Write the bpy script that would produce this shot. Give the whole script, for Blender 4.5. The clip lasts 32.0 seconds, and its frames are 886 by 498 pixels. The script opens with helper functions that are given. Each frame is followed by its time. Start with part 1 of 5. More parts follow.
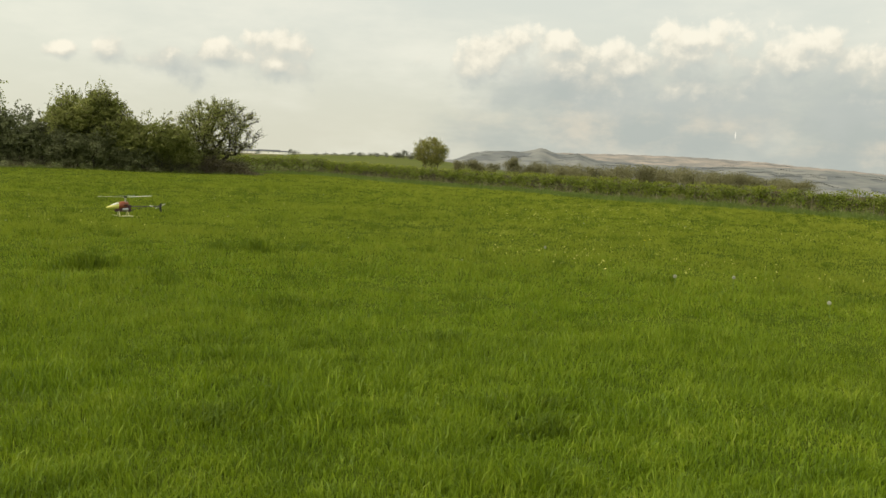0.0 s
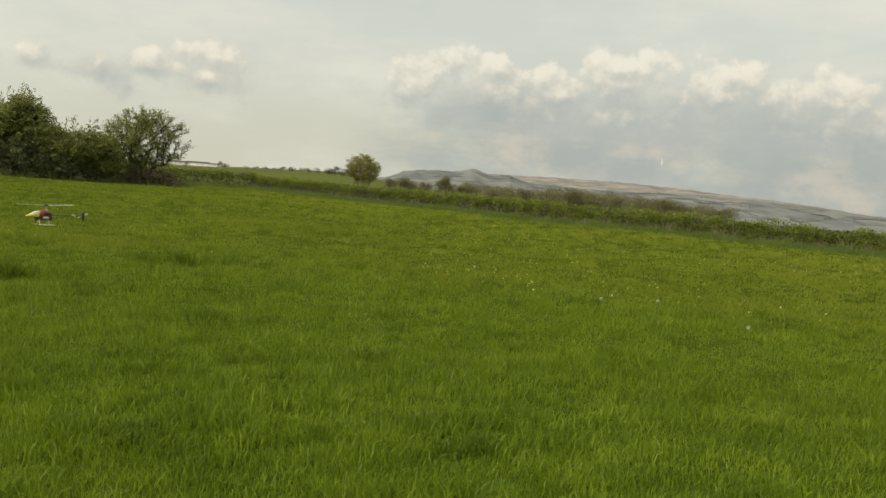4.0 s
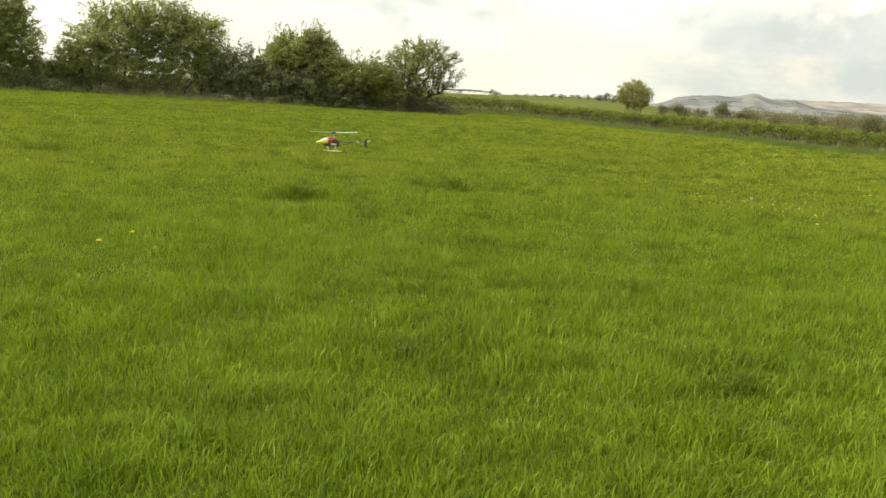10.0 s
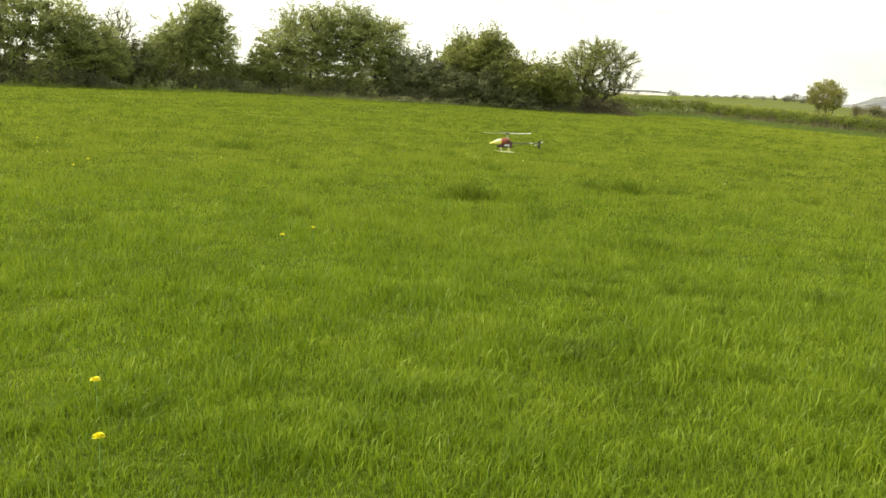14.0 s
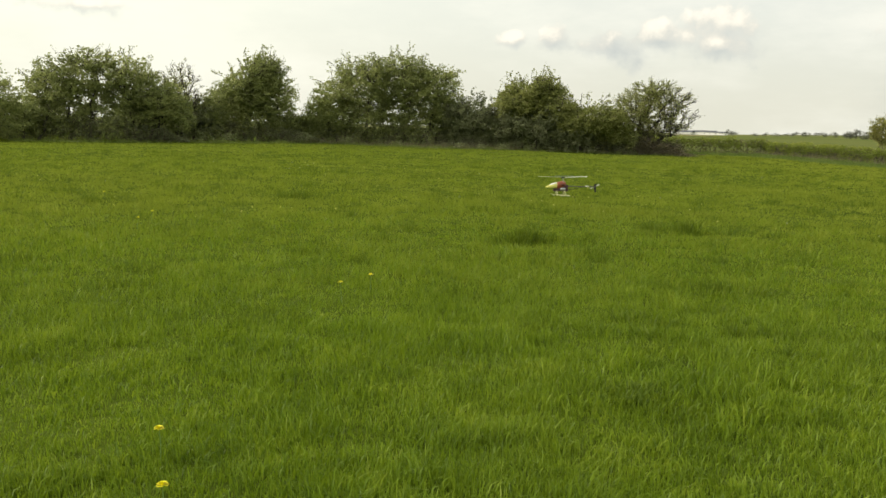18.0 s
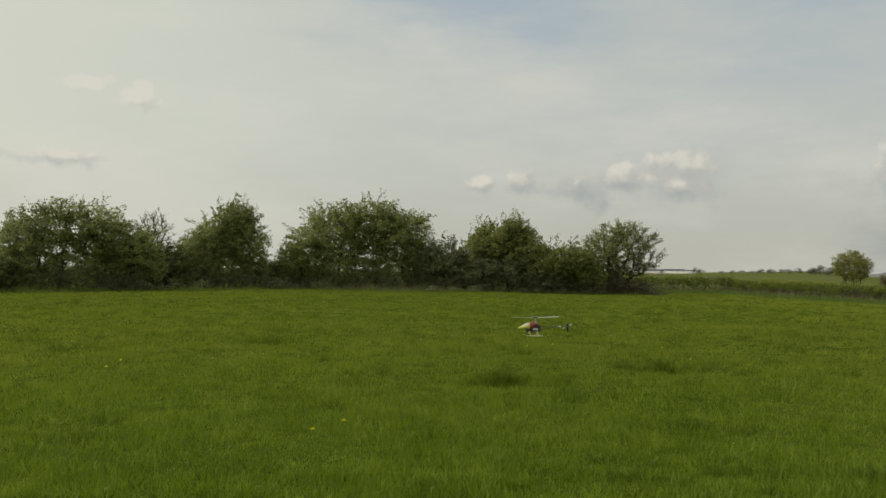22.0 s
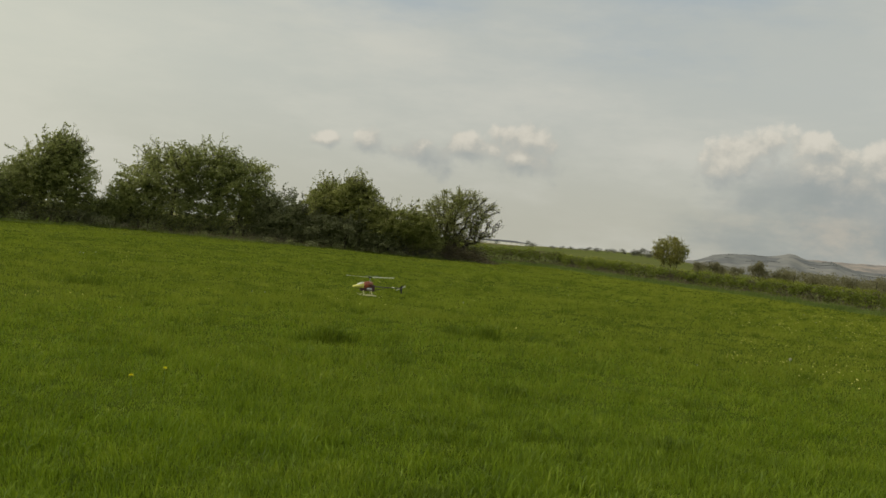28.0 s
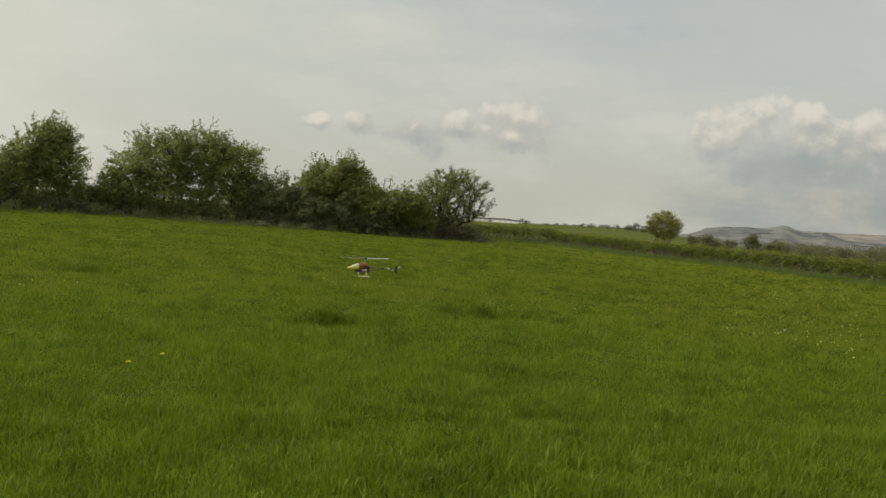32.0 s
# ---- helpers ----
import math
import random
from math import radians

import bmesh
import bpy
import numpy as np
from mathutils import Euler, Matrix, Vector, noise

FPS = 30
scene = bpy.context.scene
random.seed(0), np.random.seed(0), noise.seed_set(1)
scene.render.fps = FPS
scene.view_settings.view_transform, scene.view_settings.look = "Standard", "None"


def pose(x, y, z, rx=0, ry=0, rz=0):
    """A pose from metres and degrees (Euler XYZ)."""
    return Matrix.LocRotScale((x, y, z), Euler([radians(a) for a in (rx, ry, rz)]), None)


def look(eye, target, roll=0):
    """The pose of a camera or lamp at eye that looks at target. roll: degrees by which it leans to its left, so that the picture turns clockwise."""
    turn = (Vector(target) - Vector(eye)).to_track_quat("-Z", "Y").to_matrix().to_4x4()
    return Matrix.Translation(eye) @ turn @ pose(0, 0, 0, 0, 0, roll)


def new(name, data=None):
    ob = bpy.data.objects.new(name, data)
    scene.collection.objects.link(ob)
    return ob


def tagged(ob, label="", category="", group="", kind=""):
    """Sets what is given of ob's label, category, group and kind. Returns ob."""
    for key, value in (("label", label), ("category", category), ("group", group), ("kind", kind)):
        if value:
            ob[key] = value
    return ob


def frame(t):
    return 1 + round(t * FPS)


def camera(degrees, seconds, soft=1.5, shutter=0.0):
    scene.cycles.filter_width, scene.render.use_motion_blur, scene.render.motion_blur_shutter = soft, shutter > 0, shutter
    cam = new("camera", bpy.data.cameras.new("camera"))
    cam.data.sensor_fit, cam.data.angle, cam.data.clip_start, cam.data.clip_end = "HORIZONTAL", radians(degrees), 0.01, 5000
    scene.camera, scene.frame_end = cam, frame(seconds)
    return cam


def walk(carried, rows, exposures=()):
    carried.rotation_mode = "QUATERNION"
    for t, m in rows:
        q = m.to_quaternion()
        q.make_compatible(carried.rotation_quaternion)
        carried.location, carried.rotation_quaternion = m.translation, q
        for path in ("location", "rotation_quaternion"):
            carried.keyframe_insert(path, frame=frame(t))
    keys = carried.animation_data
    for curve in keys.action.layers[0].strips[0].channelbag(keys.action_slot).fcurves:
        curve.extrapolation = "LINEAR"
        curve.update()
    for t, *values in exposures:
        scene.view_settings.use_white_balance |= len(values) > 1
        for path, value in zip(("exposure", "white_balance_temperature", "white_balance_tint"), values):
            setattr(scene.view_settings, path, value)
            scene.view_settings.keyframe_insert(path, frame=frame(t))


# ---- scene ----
EYE = (0.0, 0.0, 1.65)
cam = camera(52, 32.0, soft=1.5)


def away(az, el, r=100.0):
    """The place r metres from the eye at a bearing and an elevation in degrees; bearing 0 is +y, 90 is +x."""
    a, e = radians(az), radians(el)
    return (EYE[0] + r * math.sin(a) * math.cos(e), EYE[1] + r * math.cos(a) * math.cos(e), EYE[2] + r * math.sin(e))


# seconds, bearing, elevation, roll of the head-worn camera
TURNS = [
    (0.0, 23.47, -5.80, 2.29),
    (0.5, 24.01, -6.05, 2.29),
    (1.0, 25.02, -5.29, 2.71),
    (1.5, 27.33, -3.63, 3.32),
    (2.0, 28.34, -3.73, 3.74),
    (2.5, 29.00, -3.94, 3.99),
    (4.5, 26.23, -4.75, 4.08),
    (5.0, 23.24, -5.12, 3.96),
    (5.5, 21.69, -6.31, 3.26),
    (6.0, 21.23, -8.02, 2.70),
    (6.5, 20.07, -8.75, 3.36),
    (7.0, 18.60, -8.90, 3.45),
    (7.5, 17.89, -9.22, 2.96),
    (8.0, 16.00, -8.52, 1.88),
    (8.5, 14.05, -8.01, 0.93),
    (9.0, 12.66, -9.75, 2.83),
    (9.5, 11.96, -9.26, 2.73),
    (10.0, 11.31, -10.04, 3.46),
    (10.5, 9.53, -10.25, 3.30),
    (11.0, 8.39, -10.86, 2.93),
    (11.5, 7.04, -10.71, 2.97),
    (12.0, 5.96, -10.11, 2.22),
    (12.5, 3.51, -10.26, 1.90),
    (13.0, 1.92, -10.40, 3.13),
    (13.5, 0.99, -10.36, 3.61),
    (14.0, 0.45, -10.59, 3.20),
    (14.5, 0.05, -10.62, 3.15),
    (15.0, -0.53, -10.80, 2.35),
    (15.5, -1.92, -8.41, 1.38),
    (17.5, -3.07, -6.45, 1.14),
    (18.0, -3.31, -7.89, 1.63),
    (18.5, -1.99, -3.96, 1.06),
    (19.0, -1.58, 2.26, 1.79),
    (19.5, -1.44, 6.33, 1.50),
    (20.0, -0.49, 6.16, 2.25),
    (20.5, -0.54, 3.15, 1.84),
    (21.0, -0.79, -0.71, 1.47),
    (21.5, -1.11, -1.80, 1.56),
    (22.0, -1.77, 1.11, 0.62),
    (22.5, -1.98, 1.69, 0.74),
    (23.0, -1.41, 1.55, 1.39),
    (23.5, -1.20, 0.90, 2.24),
    (24.0, -0.32, -0.46, 2.59),
    (24.5, -0.05, -0.34, 3.28),
    (25.0, 0.43, 0.06, 3.58),
    (25.5, 1.88, -0.26, 3.48),
    (26.0, 5.29, -0.69, 4.60),
    (26.5, 9.63, -2.54, 5.74),
    (28.5, 7.91, 0.29, 5.35),
    (29.0, 7.57, 1.26, 5.36),
    (29.5, 7.41, 1.01, 5.17),
    (30.0, 6.37, 0.27, 4.95),
    (30.5, 6.82, -1.54, 4.19),
    (31.0, 7.26, -2.07, 3.93),
    (31.5, 7.85, -2.27, 4.12),
    (32.0, 8.94, -2.19, 4.09),
]
# seconds, stops, kelvin, tint
EXPOSURES = [(0.0, 0.26, 6680, 9.0), (1.0, 0.27, 6640, 9.0), (2.0, 0.02, 6600, 9.0), (4.5, 0.1, 6680, 9.0), (5.0, 0.15, 6680, 9.0), (6.0, 0.44, 6680, 9.0), (7.0, 0.7, 6670, 9.0), (8.0, 0.76, 6670, 9.0), (10.0, 0.84, 6660, 9.0), (11.0, 0.94, 6660, 9.0), (14.0, 1.06, 6650, 9.0), (15.0, 1.08, 6650, 9.0), (15.5, 1.01, 6650, 9.0), (17.5, 0.56, 6530, 9.0), (18.0, 0.46, 6500, 11.0), (19.0, 0.22, 6380, 12.5), (20.0, -0.22, 6250, 10.5), (21.0, -0.38, 6350, 11.5), (22.0, -0.28, 6350, 11.3), (23.0, -0.4, 6350, 11.2), (24.0, -0.32, 6440, 11.0), (26.0, -0.3, 6480, 11.0), (30.0, -0.34, 6480, 11.0), (32.0, -0.23, 6480, 11.0)]
walk(cam, [(t, look(EYE, away(az, el), roll)) for t, az, el, roll in TURNS], EXPOSURES)

# ---- world, sun ----
SUN_AZ, SUN_EL = -92.0, 38.0
world = bpy.data.worlds.new("sky")
scene.world = world
world.use_nodes = True
wn, wl = world.node_tree.nodes, world.node_tree.links
wn.clear()


def wlink(src, dst):
    wl.new(src, dst)


def wmath(op, a, b=None, c=None, clamp=False):
    n = wn.new("ShaderNodeMath")
    n.operation, n.use_clamp = op, clamp
    for i, v in enumerate((a, b, c)):
        if v is None:
            continue
        if isinstance(v, (int, float)):
            n.inputs[i].default_value = v
        else:
            wl.new(v, n.inputs[i])
    return n.outputs[0]


def wramp(x, lo, hi, smooth=True):
    n = wn.new("ShaderNodeMapRange")
    n.interpolation_type = "SMOOTHSTEP" if smooth else "LINEAR"
    n.inputs["From Min"].default_value, n.inputs["From Max"].default_value = lo, hi
    wl.new(x, n.inputs["Value"])
    return n.outputs["Result"]


def wmix(fac, a, b):
    n = wn.new("ShaderNodeMix")
    n.data_type = "RGBA"
    if isinstance(fac, float):
        n.inputs["Factor"].default_value = fac
    else:
        wl.new(fac, n.inputs["Factor"])
    ia = [s for s in n.inputs if s.name == "A" and s.type == "RGBA"][0]
    ib = [s for s in n.inputs if s.name == "B" and s.type == "RGBA"][0]
    for sock, v in ((ia, a), (ib, b)):
        if isinstance(v, tuple):
            sock.default_value = (*v, 1)
        else:
            wl.new(v, sock)
    return [s for s in n.outputs if s.type == "RGBA"][0]


sky_tex = wn.new("ShaderNodeTexSky")
sky_tex.sky_type, sky_tex.sun_disc = "NISHITA", False
sky_tex.sun_elevation, sky_tex.sun_rotation = radians(SUN_EL), radians(SUN_AZ % 360)
sky_tex.dust_density, sky_tex.air_density = 2.5, 1.0
geo = wn.new("ShaderNodeTexCoord")
sep = wn.new("ShaderNodeSeparateXYZ")
wlink(geo.outputs["Generated"], sep.inputs[0])
az_n = wmath("MULTIPLY", wmath("ARCTAN2", sep.outputs[0], sep.outputs[1]), 57.2958)
el_n = wmath("MULTIPLY", wmath("ARCSINE", sep.outputs[2]), 57.2958)
ae = wn.new("ShaderNodeCombineXYZ")
wlink(az_n, ae.inputs[0])
wlink(el_n, ae.inputs[1])


def wnoise(scale, detail, rough=0.55, stretch=(1, 1, 1)):
    m = wn.new("ShaderNodeMapping")
    m.inputs["Scale"].default_value = stretch
    wlink(ae.outputs[0], m.inputs["Vector"])
    n = wn.new("ShaderNodeTexNoise")
    n.inputs["Scale"].default_value, n.inputs["Detail"].default_value, n.inputs["Roughness"].default_value = scale, detail, rough
    wlink(m.outputs[0], n.inputs["Vector"])
    return n.outputs["Fac"]


wisps = wnoise(0.07, 6, 0.6, (0.6, 1.8, 1))
broad = wnoise(0.11, 5, 0.6, (0.6, 1.5, 1))


def ellipses(vector, rows, soft):
    """Smooth union of soft ellipses, one at the centres and zero at the rims. Rows: bearing, elevation and half sizes in degrees."""
    total = None
    for a, e, rx, ry in rows:
        m = wn.new("ShaderNodeMapping")
        m.inputs["Scale"].default_value = (1 / rx, 1 / ry, 0)
        m.inputs["Location"].default_value = (-a / rx, -e / ry, 0)
        wlink(vector, m.inputs["Vector"])
        ln = wn.new("ShaderNodeVectorMath")
        ln.operation = "LENGTH"
        wlink(m.outputs[0], ln.inputs[0])
        v = wmath("SUBTRACT", 1.0, ln.outputs["Value"])
        total = v if total is None else wmath("SMOOTH_MAX", total, v, soft)
    return total


CUMULUS = [
    (12.8, 5.2, 2.6, 1.3), (12.9, 6.3, 1.7, 1.2), (9.3, 5.5, 1.5, 1.1), (5.6, 4.9, 1.8, 0.9), (3.2, 5.2, 1.1, 0.8), (0.6, 5.2, 0.8, 0.5), (7.5, 4.5, 1.6, 0.9),
    (26.0, 5.7, 3.4, 1.5), (31.0, 5.4, 3.8, 1.8), (27.2, 6.7, 1.9, 1.2), (30.0, 7.2, 1.5, 0.9), (34.5, 5.8, 3.6, 1.6), (38.3, 6.4, 3.6, 2.0), (37.8, 7.5, 2.0, 1.0),
    (44.5, 6.0, 4.0, 2.0), (44.8, 7.3, 2.0, 1.0), (50.8, 5.8, 3.6, 1.7), (51.0, 6.7, 1.9, 1.0), (36.0, 4.2, 9.0, 1.7), (45.0, 4.2, 9.0, 2.2), (57.0, 4.8, 8.0, 2.4),
    (-23.3, 10.6, 1.9, 0.6), (-20.4, 9.8, 1.5, 0.8), (-24.9, 6.2, 3.0, 0.6),
]
BANKS = [(36.0, 2.0, 13.0, 4.2), (50.0, 1.6, 13.0, 4.8), (66.0, 1.6, 16.0, 5.0), (31.0, 4.0, 7.0, 2.2)]


def cumulus(shift):
    """Density of the cumulus, with the direction shifted by some degrees: soft ellipses broken up into rounded billows."""
    move = wn.new("ShaderNodeVectorMath")
    move.operation = "ADD"
    move.inputs[1].default_value = (*shift, 0)
    wlink(ae.outputs[0], move.inputs[0])
    warp = wn.new("ShaderNodeTexNoise")
    warp.inputs["Scale"].default_value, warp.inputs["Detail"].default_value = 1.1, 4.0
    wlink(move.outputs[0], warp.inputs["Vector"])
    bent = wn.new("ShaderNodeVectorMath")
    bent.operation = "MULTIPLY_ADD"
    bent.inputs[1].default_value = (0.9, 0.7, 0)
    wlink(warp.outputs["Color"], bent.inputs[0])
    wlink(move.outputs[0], bent.inputs[2])
    total = ellipses(move.outputs[0], CUMULUS, 0.3)
    for scale, amp in ((0.42, 0.6), (1.0, 0.3), (2.4, 0.13), (5.5, 0.06)):
        v = wn.new("ShaderNodeTexVoronoi")
        v.voronoi_dimensions, v.feature = "2D", "SMOOTH_F1"
        v.inputs["Scale"].default_value, v.inputs["Smoothness"].default_value = scale, 0.7
        wlink(bent.outputs[0], v.inputs["Vector"])
        total = wmath("ADD", total, wmath("MULTIPLY_ADD", v.outputs["Distance"], -2.0 * amp, amp * 0.95))
    return total


here = cumulus((0, 0))
above = cumulus((-0.3, 0.6))
patches = wnoise(0.3, 5, 0.6, (0.55, 1.0, 1))
lit = wramp(wmath("ADD", wmath("MULTIPLY_ADD", wmath("SUBTRACT", here, above), 2.6, el_n), wmath("MULTIPLY_ADD", patches, 8.0, -4.0)), 3.7, 8.5)
rim = wramp(wmath("ADD", wmath("MULTIPLY_ADD", wmath("SUBTRACT", here, above), 3.0, el_n), wmath("MULTIPLY_ADD", patches, 7.0, -3.5)), 6.3, 9.8)
crisp, soft_edge = wramp(here, -0.05, 0.6), wramp(here, -0.15, 1.3)
cloud_f = wmath("MULTIPLY", wmath("ADD", wmath("MULTIPLY", crisp, lit), wmath("MULTIPLY", soft_edge, wmath("SUBTRACT", 1.0, lit))), 0.85)
bank_f = wmath("MULTIPLY", wramp(wmath("ADD", ellipses(ae.outputs[0], BANKS, 0.4), wmath("MULTIPLY_ADD", broad, 2.2, -1.0)), -0.1, 0.8), 0.92)
streaks = wnoise(0.1, 6, 0.62, (0.32, 1.0, 1))
gap_f = wramp(wmath("ADD", ellipses(ae.outputs[0], [(0.0, 18.5, 18.0, 7.0), (-14.0, 20.5, 14.0, 5.5), (24.0, 17.0, 17.0, 6.5), (45.0, 17.0, 15.0, 5.0)], 0.4), wmath("MULTIPLY_ADD", streaks, 3.4, -1.6)), 0.0, 1.4)
# thin high veil: cream low down, blue-grey higher up, brighter round the sun
low = wramp(el_n, -1.0, 11.0)
veil_low, veil_high = (6.05, 6.0, 4.95), (6.1, 6.4, 5.85)
veil = wmix(low, veil_low, veil_high)
veil = wmix(wmath("MULTIPLY", wramp(wisps, 0.4, 0.66), 0.85), veil, (7.5, 7.45, 6.5))
sky_col = veil
haze_sun = wmath("MULTIPLY", wramp(az_n, 16.0, -36.0), wramp(el_n, -4.0, 10.0))
sky_col = wmix(wmath("MULTIPLY", haze_sun, 0.72), sky_col, (8.7, 8.7, 6.9))
sky_col = wmix(wmath("MULTIPLY", gap_f, 0.78), sky_col, (3.7, 4.8, 5.7))
sky_col = wmix(bank_f, sky_col, wmix(wramp(patches, 0.45, 0.7), (3.8, 4.2, 4.05), (5.7, 5.4, 4.6)))
sky_col = wmix(cloud_f, sky_col, wmix(rim, wmix(lit, (4.35, 4.65, 4.45), (7.0, 6.65, 5.6)), (8.7, 8.2, 6.9)))
trail = wramp(ellipses(ae.outputs[0], [(40.9, 1.95, 0.045, 0.3)], 0.1), 0.0, 0.7)
sky_col = wmix(trail, sky_col, (8.2, 8.0, 7.0))
mixed = wmix(0.94, sky_tex.outputs[0], sky_col)
bg = wn.new("ShaderNodeBackground")
bg.inputs["Strength"].default_value = 0.1
wlink(mixed, bg.inputs[0])
wout = wn.new("ShaderNodeOutputWorld")
wlink(bg.outputs[0], wout.inputs[0])

sun = new("sun", bpy.data.lights.new("sun", "SUN"))
sun.data.energy, sun.data.angle, sun.data.color = 2.2, radians(3.0), (1.0, 0.93, 0.8)
sun.matrix_world = look(away(SUN_AZ, SUN_EL, 100), EYE)


# ---- materials ----
def material(name, rough=0.7, metal=0.0, spec=0.3):
    m = bpy.data.materials.new(name)
    m.use_nodes = True
    b = m.node_tree.nodes["Principled BSDF"]
    b.inputs["Roughness"].default_value, b.inputs["Metallic"].default_value = rough, metal
    b.inputs["Specular IOR Level"].default_value = spec
    return m, m.node_tree.nodes, m.node_tree.links, b


def ramp(nodes, links, src, stops):
    r = nodes.new("ShaderNodeValToRGB")
    el = r.color_ramp.elements
    while len(el) < len(stops):
        el.new(0.5)
    for e, (p, c) in zip(el, stops):
        e.position, e.color = p, (*c, 1)
    links.new(src, r.inputs[0])
    return r.outputs[0]


def noise_tex(nodes, links, vec, scale, detail=4.0, rough=0.55):
    n = nodes.new("ShaderNodeTexNoise")
    n.inputs["Scale"].default_value, n.inputs["Detail"].default_value, n.inputs["Roughness"].default_value = scale, detail, rough
    links.new(vec, n.inputs["Vector"])
    return n.outputs["Fac"]


def mixc(nodes, links, fac, a, b, blend="MIX"):
    n = nodes.new("ShaderNodeMix")
    n.data_type, n.blend_type = "RGBA", blend
    if isinstance(fac, (int, float)):
        n.inputs["Factor"].default_value = fac
    else:
        links.new(fac, n.inputs["Factor"])
    ia = [s for s in n.inputs if s.name == "A" and s.type == "RGBA"][0]
    ib = [s for s in n.inputs if s.name == "B" and s.type == "RGBA"][0]
    for sock, v in ((ia, a), (ib, b)):
        if isinstance(v, tuple):
            sock.default_value = (*v, 1)
        else:
            links.new(v, sock)
    return [s for s in n.outputs if s.type == "RGBA"][0]


def mathn(nodes, links, op, a, b):
    n = nodes.new("ShaderNodeMath")
    n.operation = op
    for i, v in enumerate((a, b)):
        if isinstance(v, (int, float)):
            n.inputs[i].default_value = v
        else:
            links.new(v, n.inputs[i])
    return n.outputs[0]


def leafy(name, stops, big=0.35, glow=0.35, rough=0.55, spec=0.25, island=0.5, tint=None, through_color=(0.34, 0.42, 0.02), small=0.0):
    """A leaf or blade: colour by island and by broad patches, part of the light passing through."""
    m, n, l, b = material(name, rough, spec=spec)
    g = n.new("ShaderNodeNewGeometry")
    patch = noise_tex(n, l, g.outputs["Position"], big, 3.0)
    if small:
        fleck = noise_tex(n, l, g.outputs["Position"], small, 3.0, 0.65)
        patch = mathn(n, l, "ADD", mathn(n, l, "MULTIPLY", patch, 0.55), mathn(n, l, "MULTIPLY", fleck, 0.45))
    v = mathn(n, l, "ADD", mathn(n, l, "MULTIPLY", g.outputs["Random Per Island"], island), mathn(n, l, "MULTIPLY", patch, 1.0 - island + 0.35))
    v = mathn(n, l, "SUBTRACT", v, 0.17)
    col = ramp(n, l, v, stops)
    if tint:
        drift = noise_tex(n, l, g.outputs["Position"], 0.16, 4.0, 0.6)
        f = mathn(n, l, "MULTIPLY", mathn(n, l, "SUBTRACT", drift, 0.42), 2.6)
        f.node.use_clamp = True
        sx = n.new("ShaderNodeSeparateXYZ")
        l.new(g.outputs["Position"], sx.inputs[0])
        # blades turn lighter and yellower as x grows
        dry = mathn(n, l, "MULTIPLY", mathn(n, l, "SUBTRACT", sx.outputs[0], 4.0), 0.05)
        dry.node.use_clamp = True
        col = mixc(n, l, f, col, mixc(n, l, 0.25, col, tint))
        col = mixc(n, l, mathn(n, l, "MULTIPLY", dry, 0.55), col, mixc(n, l, 0.5, col, (0.44, 0.44, 0.06)))
    l.new(col, b.inputs["Base Color"])
    t = n.new("ShaderNodeBsdfTranslucent")
    l.new(mixc(n, l, 0.35, col, through_color), t.inputs["Color"])
    mx = n.new("ShaderNodeMixShader")
    mx.inputs[0].default_value = glow
    l.new(b.outputs[0], mx.inputs[1])
    l.new(t.outputs[0], mx.inputs[2])
    l.new(mx.outputs[0], n["Material Output"].inputs["Surface"])
    return m


def surface(name, stops, scale=3.0, fine=40.0, rough=0.8, bump=0.3, spec=0.2):
    """A rough surface with patches at one scale and grain at another."""
    m, n, l, b = material(name, rough, spec=spec)
    g = n.new("ShaderNodeNewGeometry")
    vec = g.outputs["Position"]
    a = noise_tex(n, l, vec, scale, 5.0)
    c = noise_tex(n, l, vec, fine, 3.0, 0.7)
    v = mathn(n, l, "ADD", mathn(n, l, "MULTIPLY", a, 0.7), mathn(n, l, "MULTIPLY", c, 0.3))
    l.new(ramp(n, l, v, stops), b.inputs["Base Color"])
    if bump:
        bp = n.new("ShaderNodeBump")
        bp.inputs["Strength"].default_value, bp.inputs["Distance"].default_value = bump, 0.02
        l.new(c, bp.inputs["Height"])
        l.new(bp.outputs[0], b.inputs["Normal"])
    return m


def plain(name, color, rough=0.5, metal=0.0, spec=0.4, vary=0.12, scale=30.0):
    m, n, l, b = material(name, rough, metal, spec)
    tc = n.new("ShaderNodeTexCoord")
    a = noise_tex(n, l, tc.outputs["Object"], scale, 4.0, 0.6)
    dark, light = tuple(c * (1 - vary) for c in color), tuple(min(1, c * (1 + vary)) for c in color)
    l.new(ramp(n, l, a, [(0.3, dark), (0.7, light)]), b.inputs["Base Color"])
    l.new(mathn(n, l, "ADD", mathn(n, l, "MULTIPLY", a, 0.2), rough - 0.1), b.inputs["Roughness"])
    return m


GRASS = [(0.10, (0.044, 0.074, 0.006)), (0.38, (0.100, 0.170, 0.009)), (0.60, (0.190, 0.286, 0.014)), (0.92, (0.40, 0.45, 0.055))]
# the same grass far off: its olive grazing-angle look is put into the colour
GRASS_FAR = [(0.14, (0.072, 0.108, 0.012)), (0.40, (0.158, 0.213, 0.022)), (0.62, (0.245, 0.298, 0.034)), (0.92, (0.40, 0.42, 0.085))]
M_GRASS = leafy("meadow_grass", GRASS, big=1.3, glow=0.4, rough=0.5, spec=0.22, island=0.36, tint=(0.25, 0.25, 0.04), small=3.2)
M_GRASS_FAR = leafy("far_meadow_grass", GRASS_FAR, big=0.7, glow=0.5, rough=0.7, spec=0.1, island=0.28, tint=(0.28, 0.26, 0.06), small=2.4)
